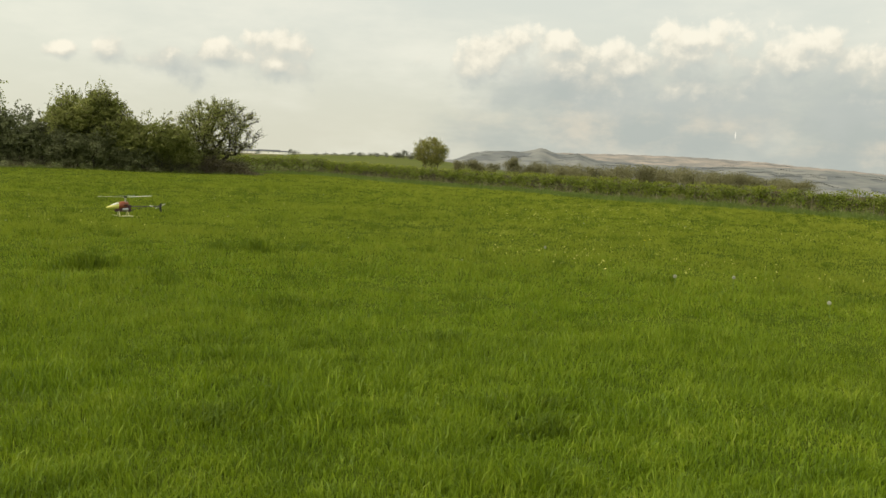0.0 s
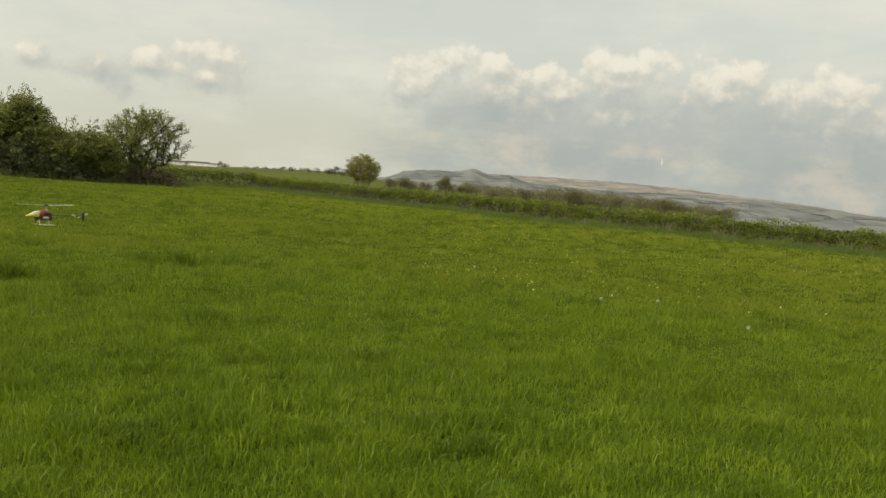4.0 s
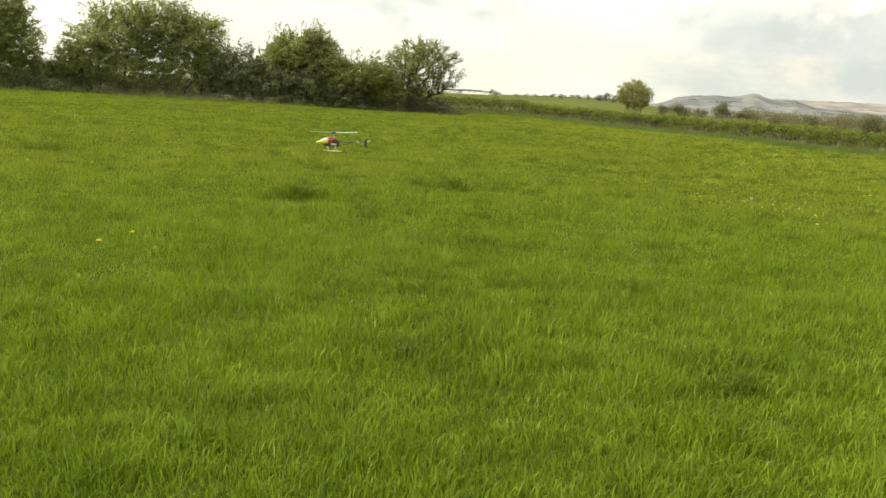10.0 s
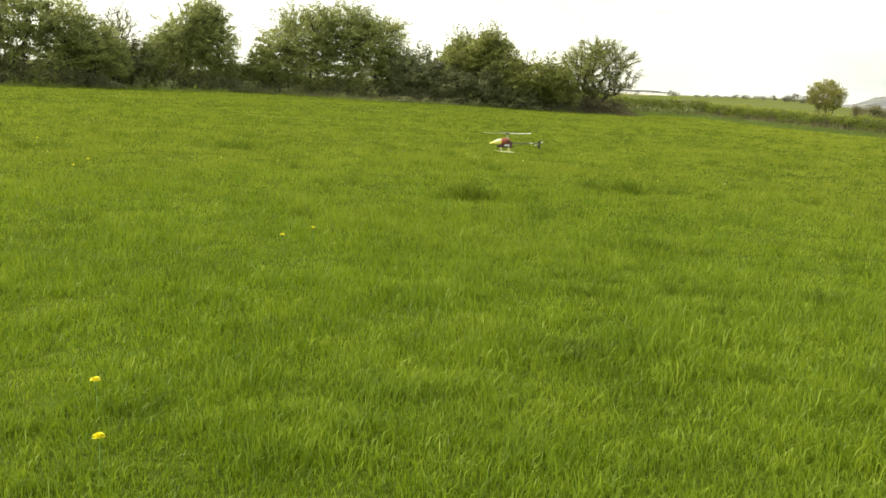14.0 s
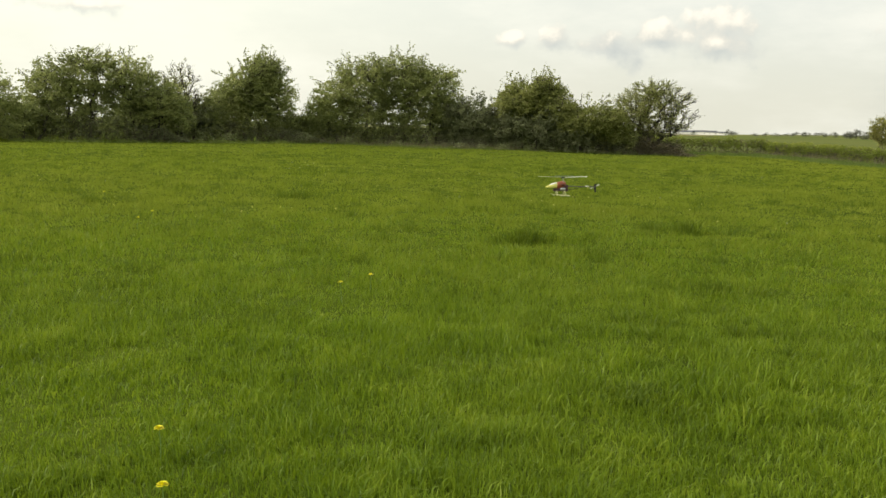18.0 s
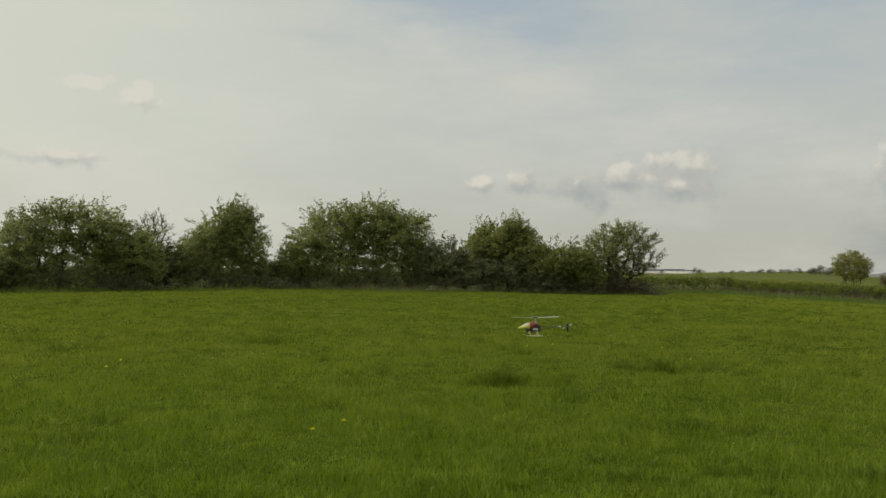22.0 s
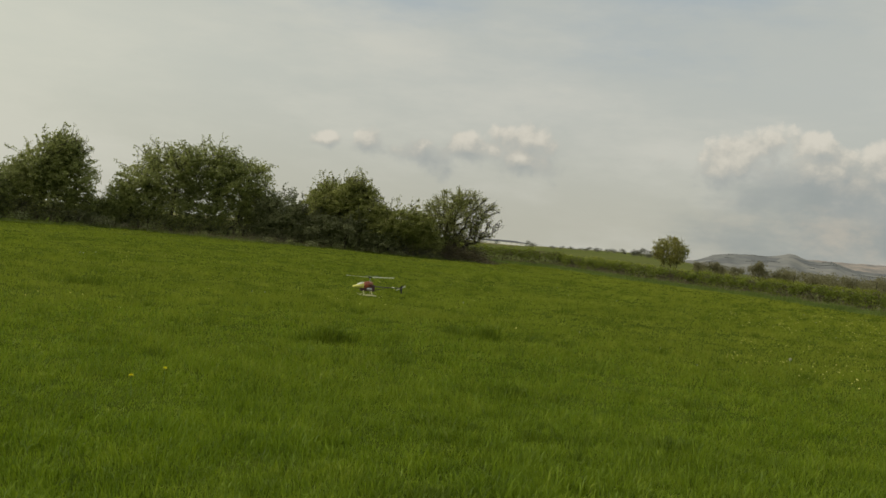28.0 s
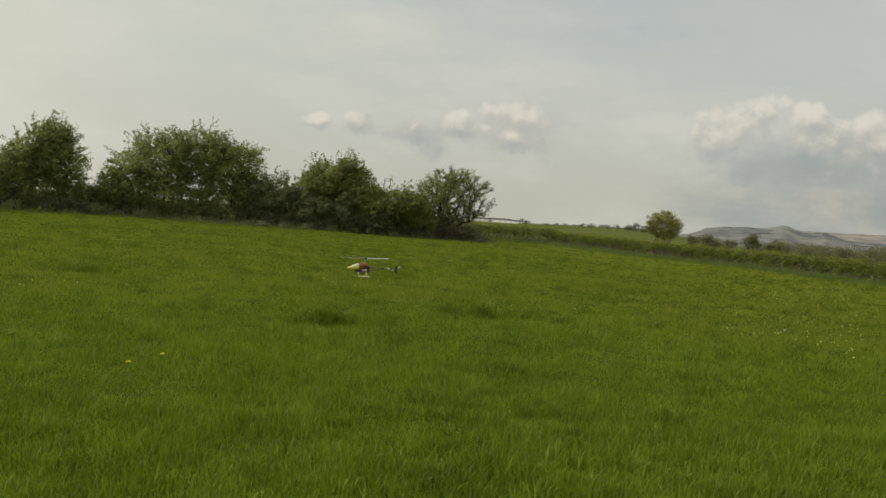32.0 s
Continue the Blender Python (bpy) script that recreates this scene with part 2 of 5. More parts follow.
M_TUSSOCK = leafy("tussock_grass", [(0.2, (0.058, 0.096, 0.010)), (0.6, (0.105, 0.16, 0.015)), (0.9, (0.19, 0.24, 0.04))], big=2.0, glow=0.45, spec=0.12)
M_VERGE = leafy("verge_grass", [(0.2, (0.11, 0.16, 0.035)), (0.55, (0.185, 0.24, 0.06)), (0.85, (0.32, 0.335, 0.15))], big=0.6, glow=0.42)
M_MARGIN = leafy("margin_grass", [(0.2, (0.085, 0.135, 0.03)), (0.55, (0.135, 0.195, 0.05)), (0.85, (0.22, 0.27, 0.085))], big=0.6, glow=0.42)
# pale leaves: the brightness of the patches below the trees is in this colour
M_PALE_CLUMP = leafy("pale_clump_leaves", [(0.2, (0.20, 0.23, 0.10)), (0.6, (0.33, 0.35, 0.19)), (0.9, (0.5, 0.5, 0.36))], big=2.0, glow=0.4)
M_STALK = leafy("dry_stalks", [(0.2, (0.14, 0.12, 0.06)), (0.6, (0.26, 0.23, 0.14)), (0.9, (0.4, 0.37, 0.26))], big=0.8, glow=0.2)
M_BARK = surface("hawthorn_bark", [(0.3, (0.045, 0.04, 0.032)), (0.6, (0.095, 0.083, 0.068)), (0.8, (0.155, 0.14, 0.115))], 6.0, 60.0, 0.9, 0.6)
M_TWIG = surface("pale_twigs", [(0.3, (0.06, 0.052, 0.038)), (0.7, (0.15, 0.128, 0.095))], 6.0, 40.0, 0.85, 0.2)
M_LEAF = leafy("hawthorn_leaves", [(0.15, (0.13, 0.15, 0.055)), (0.4, (0.23, 0.265, 0.09)), (0.62, (0.35, 0.385, 0.125)), (0.92, (0.52, 0.51, 0.21))], big=0.5, glow=0.52, island=0.4, through_color=(0.44, 0.46, 0.19))
M_LEAF_YELLOW = leafy("young_leaves", [(0.1, (0.14, 0.155, 0.045)), (0.5, (0.245, 0.27, 0.08)), (0.9, (0.39, 0.38, 0.15))], big=0.7, glow=0.55, island=0.6, through_color=(0.50, 0.54, 0.16))
# dark green of the blackthorn, with shade under the trees put into it
M_LEAF_DARK = leafy("shaded_leaves", [(0.1, (0.128, 0.14, 0.072)), (0.5, (0.20, 0.218, 0.11)), (0.9, (0.285, 0.305, 0.155))], big=0.7, glow=0.48, through_color=(0.30, 0.33, 0.15))
M_GOLD = leafy("golden_leaves", [(0.1, (0.16, 0.16, 0.045)), (0.5, (0.29, 0.295, 0.075)), (0.9, (0.47, 0.455, 0.14))], big=0.9, glow=0.5, through_color=(0.6, 0.55, 0.12))
M_HEDGE = leafy("hedge_leaves", [(0.2, (0.055, 0.075, 0.016)), (0.42, (0.11, 0.148, 0.026)), (0.62, (0.235, 0.275, 0.045)), (0.95, (0.36, 0.33, 0.10))], big=1.5, glow=0.42, island=0.3, small=2.2)
# lighter lime leaves for the top of the hedge
M_HEDGE_TOP = leafy("hedge_top_leaves", [(0.1, (0.145, 0.17, 0.026)), (0.5, (0.25, 0.285, 0.04)), (0.9, (0.37, 0.37, 0.085))], big=1.2, glow=0.45)
M_BRAMBLE = leafy("bramble_stems", [(0.2, (0.075, 0.062, 0.042)), (0.6, (0.135, 0.11, 0.072)), (0.9, (0.18, 0.165, 0.075))], big=0.8, glow=0.2)
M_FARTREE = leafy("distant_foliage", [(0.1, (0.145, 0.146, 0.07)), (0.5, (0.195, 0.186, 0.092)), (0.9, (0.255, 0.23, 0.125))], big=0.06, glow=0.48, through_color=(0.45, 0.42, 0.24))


# greyer foliage for trees past 320 m, distance haze put into its colour
M_HAZETREE = leafy("haze_tinted_foliage", [(0.1, (0.12, 0.128, 0.095)), (0.5, (0.165, 0.17, 0.13)), (0.9, (0.22, 0.215, 0.17))], big=0.06, glow=0.35, through_color=(0.24, 0.25, 0.18))


def meadow_floor():
    """Turf below the blades; past the hedges, paler pasture and arable in large patches."""
    m, n, l, b = material("meadow_floor", 1.0, spec=0.0)
    g = n.new("ShaderNodeNewGeometry")
    pos = g.outputs["Position"]
    a = noise_tex(n, l, pos, 0.6, 5.0)
    c = noise_tex(n, l, pos, 14.0, 4.0, 0.7)
    v = mathn(n, l, "ADD", mathn(n, l, "MULTIPLY", a, 0.6), mathn(n, l, "MULTIPLY", c, 0.4))
    turf = ramp(n, l, v, [(0.3, (0.042, 0.062, 0.009)), (0.5, (0.07, 0.098, 0.013)), (0.72, (0.105, 0.135, 0.018))])
    vor = n.new("ShaderNodeTexVoronoi")
    vor.inputs["Scale"].default_value = 0.006
    l.new(pos, vor.inputs["Vector"])
    far = ramp(n, l, vor.outputs["Color"], [(0.2, (0.105, 0.125, 0.038)), (0.5, (0.135, 0.15, 0.05)), (0.75, (0.17, 0.175, 0.072)), (0.95, (0.26, 0.235, 0.13))])
    ln = n.new("ShaderNodeVectorMath")
    ln.operation = "LENGTH"
    l.new(pos, ln.inputs[0])
    f = mathn(n, l, "MULTIPLY", mathn(n, l, "SUBTRACT", ln.outputs["Value"], 75.0), 0.1)
    f.node.use_clamp = True
    l.new(mixc(n, l, f, turf, far), b.inputs["Base Color"])
    bp = n.new("ShaderNodeBump")
    bp.inputs["Strength"].default_value, bp.inputs["Distance"].default_value = 0.8, 0.03
    l.new(c, bp.inputs["Height"])
    l.new(bp.outputs[0], b.inputs["Normal"])
    return m


M_SOIL = meadow_floor()



# ---- mesh helpers ----
def mesh_np(name, verts, loops, starts, mats):
    """A mesh from arrays: places, corner indices, and where each face's corners start."""
    me = bpy.data.meshes.new(name)
    me.vertices.add(len(verts))
    me.vertices.foreach_set("co", np.asarray(verts, dtype=np.float32).ravel())
    me.loops.add(len(loops))
    me.loops.foreach_set("vertex_index", np.asarray(loops, dtype=np.int32))
    me.polygons.add(len(starts))
    me.polygons.foreach_set("loop_start", np.asarray(starts, dtype=np.int32))
    for m in mats:
        me.materials.append(m)
    me.update(calc_edges=True)
    return me


def quads_mesh(name, q, mat):
    """One mesh of loose quads: q is N x 4 x 3."""
    n = len(q)
    return mesh_np(name, q.reshape(-1, 3), np.arange(n * 4), np.arange(n) * 4, [mat])


def part(name, data, mat=None, parent=None, label=""):
    """Links a mesh or a bmesh as one object under a thing or a part."""
    if isinstance(data, bmesh.types.BMesh):
        me = bpy.data.meshes.new(name)
        data.to_mesh(me)
        data.free()
        data = me
    if mat is not None and not data.materials:
        data.materials.append(mat)
    ob = new(name, data)
    if parent is not None:
        ob.parent = parent
    return tagged(ob, label)


def thing(name, m, label, category, group="", kind=""):
    ob = new(name)
    ob.matrix_world = m
    return tagged(ob, label, category, group, kind)


def smooth(bm):
    for f in bm.faces:
        f.smooth = True
    return bm


def tubes(paths, sides=5):
    """Verts, loops and starts of tapered tubes. Paths: lists of (place, radius)."""
    vs, faces, base = [], [], 0
    ang = np.linspace(0, 2 * np.pi, sides, endpoint=False)
    for path in paths:
        p = np.array([q[0] for q in path], dtype=float)
        r = np.array([q[1] for q in path], dtype=float)
        t = np.gradient(p, axis=0)
        t /= np.linalg.norm(t, axis=1, keepdims=True) + 1e-9
        ref = np.where(np.abs(t[:, 2:3]) > 0.9, np.array([[1.0, 0, 0]]), np.array([[0, 0, 1.0]]))
        u = np.cross(t, ref)
        u /= np.linalg.norm(u, axis=1, keepdims=True) + 1e-9
        w = np.cross(t, u)
        ring = p[:, None] + r[:, None, None] * (np.cos(ang)[None, :, None] * u[:, None] + np.sin(ang)[None, :, None] * w[:, None])
        vs.append(ring.reshape(-1, 3))
        k = len(p)
        i = np.arange(k - 1)[:, None] * sides + np.arange(sides)[None]
        j = np.arange(k - 1)[:, None] * sides + (np.arange(sides)[None] + 1) % sides
        faces.append(base + np.stack([i, j, j + sides, i + sides], -1).reshape(-1, 4))
        base += k * sides
    f = np.concatenate(faces)
    return np.concatenate(vs), f.ravel(), np.arange(len(f)) * 4


def tube_mesh(name, paths, mat, sides=5):
    v, l, s = tubes(paths, sides)
    me = mesh_np(name, v, l, s, [mat])
    me.polygons.foreach_set("use_smooth", np.ones(len(s), dtype=bool))
    return me


def leaf_quads(rng, places, size, flat=0.3, level=0.0):
    """Folded rhombic leaves at places, turned at random."""
    n = len(places)
    d = rng.normal(size=(n, 3))
    d[:, 2] = d[:, 2] * (1 - flat) - 0.1
    d /= np.linalg.norm(d, axis=1, keepdims=True) + 1e-9
    ref = rng.normal(size=(n, 3)) * (1 - level) + np.array([0, 0, 1.0]) * level
    s = np.cross(d, ref)
    s /= np.linalg.norm(s, axis=1, keepdims=True) + 1e-9
    up = np.cross(s, d)
    L = (size * rng.uniform(0.65, 1.35, n))[:, None]
    W = L * rng.uniform(0.32, 0.5, n)[:, None]
    a, c = places - d * L * 0.5, places + d * L * 0.5
    b = places + s * W + up * L * 0.12
    e = places - s * W + up * L * 0.12
    return np.stack([a, b, c, e], 1)


def wander(rng, a, b, n=6, bend=0.18, r0=0.05, r1=0.008, sag=0.0):
    """A crooked branch from a to b."""
    a, b = np.array(a, float), np.array(b, float)
    L = np.linalg.norm(b - a)
    t = np.linspace(0, 1, n)
    off = np.cumsum(rng.normal(size=(n, 3)) * bend * L / n, axis=0)
    off -= t[:, None] * off[-1]
    p = a + (b - a) * t[:, None] + off
    p[:, 2] += sag * L * np.sin(t * np.pi)
    return [(p[i], r0 + (r1 - r0) * t[i]) for i in range(n)]


def bush_tree(name, label, az, r, lobes, seed, mat, leaves=900, per=20, size=0.108, stems=4, twigs=120, shoots=50, depth=1.7, bare=None, group="trees in the field boundary", category="tree", low=0.2, gap=0.34, twig_mat=None, twig_r=0.03, fan=0.8, spread=0.18, base_z=0.0, shoot=1.25):
    """A hawthorn of the hedge line. Lobes: offset across the line of sight, height of the centre, half width, half height. bare: share of leaves kept, by offset."""
    rng = np.random.default_rng(seed)
    x, y, _ = away(az, 0, r)
    root = thing(name, pose(x, y, base_z + float(ground_z(x, y)), 0, 0, -az), label, category, group)
    leaves, shoots = int(leaves * 1.72), int(shoots * 1.3)
    area = np.array([l[2] * l[3] for l in lobes])
    pick = rng.choice(len(lobes), leaves * 2, p=area / area.sum())
    L = np.array(lobes)[pick]
    d = rng.normal(size=(len(pick), 3))
    d /= np.linalg.norm(d, axis=1, keepdims=True)
    rad = rng.uniform(0.1, 1.0, len(pick)) ** 0.5 * rng.uniform(0.9, 1.08, len(pick))
    ry = np.minimum(L[:, 2], depth)
    c = np.stack([L[:, 0] + d[:, 0] * rad * L[:, 2], d[:, 1] * rad * ry, L[:, 1] + d[:, 2] * rad * L[:, 3]], 1)
    keep = c[:, 2] > low * rng.uniform(0.6, 1.4, len(c))
    for i in range(len(c)):
        if keep[i] and noise.noise(Vector(c[i]) * 1.5 + Vector((seed * 7.1, 0, 0))) < gap - 0.5 and rng.random() < 0.85:
            keep[i] = False
    if bare is not None:
        keep &= rng.random(len(c)) < np.interp(c[:, 0], [b[0] for b in bare], [b[1] for b in bare])
    c = c[keep][:leaves]
    # stems
    x0, x1 = min(l[0] - l[2] * 0.4 for l in lobes), max(l[0] + l[2] * 0.4 for l in lobes)
    stem_paths, nodes_ = [], []
    for k in range(stems):
        sx = x0 + (x1 - x0) * (k + 0.5) / stems + rng.normal() * 0.15
        lob = min(lobes, key=lambda l: abs(l[0] - sx))
        top = (sx + rng.normal() * 0.4, rng.normal() * 0.4, lob[1] + lob[3] * 0.45)
        w = wander(rng, (sx * fan + (x0 + x1) / 2 * (1 - fan), rng.normal() * 0.25 * fan, -0.05), top, 9, 0.25, rng.uniform(0.07, 0.12), 0.025)
        stem_paths.append(w)
        nodes_ += [q[0] for q in w[3:]]
    nodes_ = np.array(nodes_)
    trunk = part("trunk", tube_mesh("trunk", stem_paths[:1], M_BARK, 7), None, root)
    for w in stem_paths[1:]:
        part("stem", tube_mesh("stem", [w], M_BARK, 6), None, root)
    # limbs and twigs that reach the clumps
    paths = []
    idx = rng.choice(len(c), min(twigs, len(c)), replace=False)
    for i in idx:
        dd = np.linalg.norm(nodes_ - c[i], axis=1) + 1.2 * np.maximum(0, nodes_[:, 2] - c[i][2])
        s = nodes_[np.argsort(dd)[rng.integers(0, 3)]]
        paths.append(wander(rng, s, c[i], 6, 0.35, rng.uniform(0.4, 1.0) * twig_r, 0.006, 0.08))
    # leafy sprays that arch out of the crown
    cen = np.array([np.average([l[0] for l in lobes], weights=area), 0, np.average([l[1] for l in lobes], weights=area)])
    shoot_leaves = []
    outer = c[np.argsort(-((c[:, 2] - cen[2]) + rng.normal(size=len(c)) * 0.5))[: max(shoots * 3, 1)]]
    for k in range(shoots):
        s = outer[rng.integers(0, len(outer))]
        o = s - cen
        o[1] *= 0.4
        o = o / (np.linalg.norm(o) + 1e-6) + rng.normal(size=3) * np.array([0.6, 0.4, 0.3]) + np.array([0.15, 0, 0.1])
        o /= np.linalg.norm(o)
        reach = rng.uniform(0.3, 0.75) * shoot
        e = s + o * reach
        spray = wander(rng, s, e, 5, 0.45, 0.016, 0.006, rng.uniform(-0.05, 0.2))
        paths.append(spray)
        for f in range(rng.integers(1, 4)):
            at = spray[rng.integers(1, 4)][0]
            side = o + rng.normal(size=3) * 0.7
            tip = at + side / np.linalg.norm(side) * reach * rng.uniform(0.3, 0.6)
            paths.append(wander(rng, at, tip, 4, 0.4, 0.009, 0.004))
            t = rng.uniform(0.2, 1.05, 6)[:, None]
            shoot_leaves.append(at + (tip - at) * t + rng.normal(size=(6, 3)) * 0.05)
        t = rng.uniform(0.3, 1.05, 9)[:, None]
        shoot_leaves.append(s + (e - s) * t + rng.normal(size=(9, 3)) * 0.06)
    tagged(part("branchwork", tube_mesh("branchwork", paths, twig_mat or M_BARK, 4), None, root), kind="stuff")
    # leaves along short sprays that point out of the crown
    out = c - cen
    out /= np.linalg.norm(out, axis=1, keepdims=True) + 1e-6
    out = out * np.array([0.9, 0.6, 0.5]) + rng.normal(size=(len(c), 3)) * np.array([0.6, 0.6, 0.35]) + np.array([0.1, 0, 0.12])
    out /= np.linalg.norm(out, axis=1, keepdims=True)
    along = rng.uniform(-0.5, 0.5, (len(c), per, 1)) * rng.uniform(1.6, 4.0, (len(c), 1, 1)) * spread
    pts = c[:, None] + out[:, None] * along + np.clip(rng.normal(size=(len(c), per, 3)), -1.6, 1.6) * spread * np.array([0.5, 0.5, 0.32])
    thin = (pts[..., 2] > 1.5).ravel() | (rng.random(pts.shape[0] * pts.shape[1]) < 0.6)
    pts = pts.reshape(-1, 3)[thin]
    if shoot_leaves:
        pts = np.concatenate([pts, *shoot_leaves])
    pts = pts[pts[:, 2] > 0.03]
    part("crown", quads_mesh("crown", leaf_quads(rng, pts, size, 0.35, 0.25), mat), None, root)
    return root


def limb_tree(name, label, az, r, seed, mat, stems, fork, envelope, ends, leaf_share, leaf=0.08, per=14, bark=None, base_z=0.0, group="trees in the field boundary", category="tree", tip=0.007, twig=0.4, hollow=0.35, thick=0.11):
    """An open tree whose limbs fork out to fill a rounded crown. stems: offset at the ground and at the fork of each stem; fork: its height;
    envelope: offset, height of the centre, half width, half depth, half height; leaf_share: share of leafy twigs by offset across the line of sight."""
    rng = np.random.default_rng(seed)
    x, y, _ = away(az, 0, r)
    root = thing(name, pose(x, y, base_z + float(ground_z(x, y)), 0, 0, -az), label, category, group)
    ex, ez, rx, ry, rz = envelope
    d = rng.normal(size=(ends, 3))
    d /= np.linalg.norm(d, axis=1, keepdims=True)
    rad = rng.uniform(hollow ** 3, 1.0, ends) ** (1 / 3) * rng.uniform(0.9, 1.06, ends)
    goal = np.array([ex, 0, ez]) + d * rad[:, None] * np.array([rx, ry, rz])
    goal = goal[goal[:, 2] > fork * 0.75]
    # stems up to the fork
    place, parent, reach = [], [], []
    for off, top in stems:
        p0 = np.array([off, rng.normal() * 0.1, -0.05])
        p1 = np.array([top, rng.normal() * 0.15, fork * rng.uniform(0.85, 1.1)])
        for k, t in enumerate((0.0, 0.35, 0.7, 1.0)):
            place.append(p0 + (p1 - p0) * t + rng.normal(size=3) * 0.05 * (0 < k < 3))
            parent.append(len(place) - 2 if k else -1)
            reach.append(0.0 if k == 3 else 9.0)
    # each goal, from the inside out, joins the nearest limb by a crooked branch
    order = np.argsort(np.linalg.norm(goal - np.array([0, 0, fork]), axis=1))
    for g in goal[order]:
        P = np.array(place)
        cost = np.linalg.norm(P - g, axis=1) + np.array(reach) * 0.35 + 0.8 * np.maximum(0, P[:, 2] - g[2])
        j = int(np.argmin(cost))
        n = 2 if np.linalg.norm(P[j] - g) < 0.8 else 3
        for k in range(1, n + 1):
            q = P[j] + (g - P[j]) * k / n
            if k < n:
                q = q + rng.normal(size=3) * 0.12 * np.linalg.norm(g - P[j]) + np.array([0, 0, 0.04])
            place.append(q)
            parent.append(j if k == 1 else len(place) - 2)
            reach.append(reach[j] + np.linalg.norm(g - P[j]) if reach[j] < 8 else 1.0)
    # thickness by the number of twigs that a limb carries
    load = np.ones(len(place)) * 0.35
    for k in range(len(place) - 1, -1, -1):
        if parent[k] >= 0:
            load[parent[k]] += load[k]
    size = np.minimum(tip * load ** 0.48, thick)
    shoots, a, b = [], [], []
    limbs = [[(place[parent[k]], min(size[parent[k]], size[k] * 1.6)), (place[k], size[k])] for k in range(4 * len(stems), len(place))]
    for k in range(4 * len(stems), len(place)):
        for _ in range(2):
            o = place[k] - np.array([ex, 0, ez - 0.4])
            o = o / (np.linalg.norm(o) + 0.3) + rng.normal(size=3) * 0.6
            e = place[k] + o / np.linalg.norm(o) * twig * rng.uniform(0.4, 1.1)
            shoots.append(wander(rng, place[k], e, 4, 0.35, tip * 0.9, tip * 0.5))
            a.append(place[k])
            b.append(e)
    for k in range(len(stems)):
        path = [(place[4 * k + i], size[4 * k + i]) for i in range(4)]
        part("stem" if k else "trunk", tube_mesh("stem", [path], bark or M_BARK, 7), None, root)
    tagged(part("branchwork", tube_mesh("branchwork", limbs + shoots, bark or M_BARK, 4), None, root), kind="stuff")
    a, b = np.array(a), np.array(b)
    keep = rng.random(len(a)) < np.interp(b[:, 0], [q[0] for q in leaf_share], [q[1] for q in leaf_share])
    a, b = a[keep], b[keep]
    t = rng.uniform(-0.1, 1.15, (len(a), per, 1))
    pts = a[:, None] + (b - a)[:, None] * t + rng.normal(size=(len(a), per, 3)) * leaf * np.array([1.0, 1.0, 0.7])
    part("crown", quads_mesh("crown", leaf_quads(rng, pts.reshape(-1, 3), leaf, 0.35, 0.25), mat), None, root)
    return root


# ---- ground ----
HEDGE_LINE = ((9.0, 70.2), (20.5, 71.0), (24.6, 50.0), (30.5, 24.0), (34.5, 6.0))


def in_field(x, y, inset=0.0):
    """Inside the hedges and the line of trees, with some metres kept clear of them."""
    edge = np.interp(y, [p[1] for p in HEDGE_LINE[:0:-1]], [p[0] for p in HEDGE_LINE[:0:-1]])
    return (x < edge - 1.0 - inset) & (y < np.where(x < 10.5, 59.8, 69.2) - inset)


def hashed(i, j, k, seed):
    """A number from 0 to 1 for each lattice point."""
    n = (i * 374761393 + j * 668265263 + k * 2147483647 + seed * 1274126177) & 0xFFFFFFFF
    n = ((n ^ (n >> 13)) * 1103515245) & 0xFFFFFFFF
    return ((n ^ (n >> 16)) & 0xFFFF) / 65535.0


def lattice(p, scale, seed):
    """Smooth value noise, 0 to 1, at an array of places."""
    q = np.asarray(p, float) * scale
    q = np.concatenate([q, np.zeros((len(q), 3 - q.shape[1]))], 1)
    b = np.floor(q).astype(np.int64)
    f = q - b
    f = f * f * (3 - 2 * f)
    out = 0
    for dx in (0, 1):
        for dy in (0, 1):
            for dz in (0, 1):
                w = np.abs(1 - dx - f[:, 0]) * np.abs(1 - dy - f[:, 1]) * np.abs(1 - dz - f[:, 2])
                out = out + w * hashed(b[:, 0] + dx, b[:, 1] + dy, b[:, 2] + dz, seed)
    return out


def ground_z(x, y):
    """The field is nearly level; past the long hedge the land falls away to the valley."""
    x, y = np.asarray(x, float), np.asarray(y, float)
    r = np.hypot(x, y)
    z = 0.03 * np.sin(x * 0.55 + 1.0) * np.sin(y * 0.47) + 0.025 * np.sin(x * 0.21 - y * 0.33)
    z = z * np.clip((r - 2) / 6, 0, 1) * np.clip((75 - r) / 20, 0, 1)
    az = np.degrees(np.arctan2(x, y))
    # the far edge of the field dips towards the long hedge and lifts a little the other way
    z = z - np.where(x > 0, 0.0085, 0.006) * np.clip(x, -12, 26) * np.clip((r - 25) / 35, 0, 1.1) * np.clip((170 - r) / 90, 0, 1)
    fall = np.clip((az - 21) / 12, 0, 1) * np.clip((150 - az) / 40, 0, 1)
    z = z - fall * np.clip(r - 62, 0, 4200) * 0.0235
    dip = np.clip((21 - az) / 8, 0, 1) * np.clip((az + 60) / 20, 0, 1)
    return z - dip * np.clip(r - 85, 0, 4800) * 0.0034


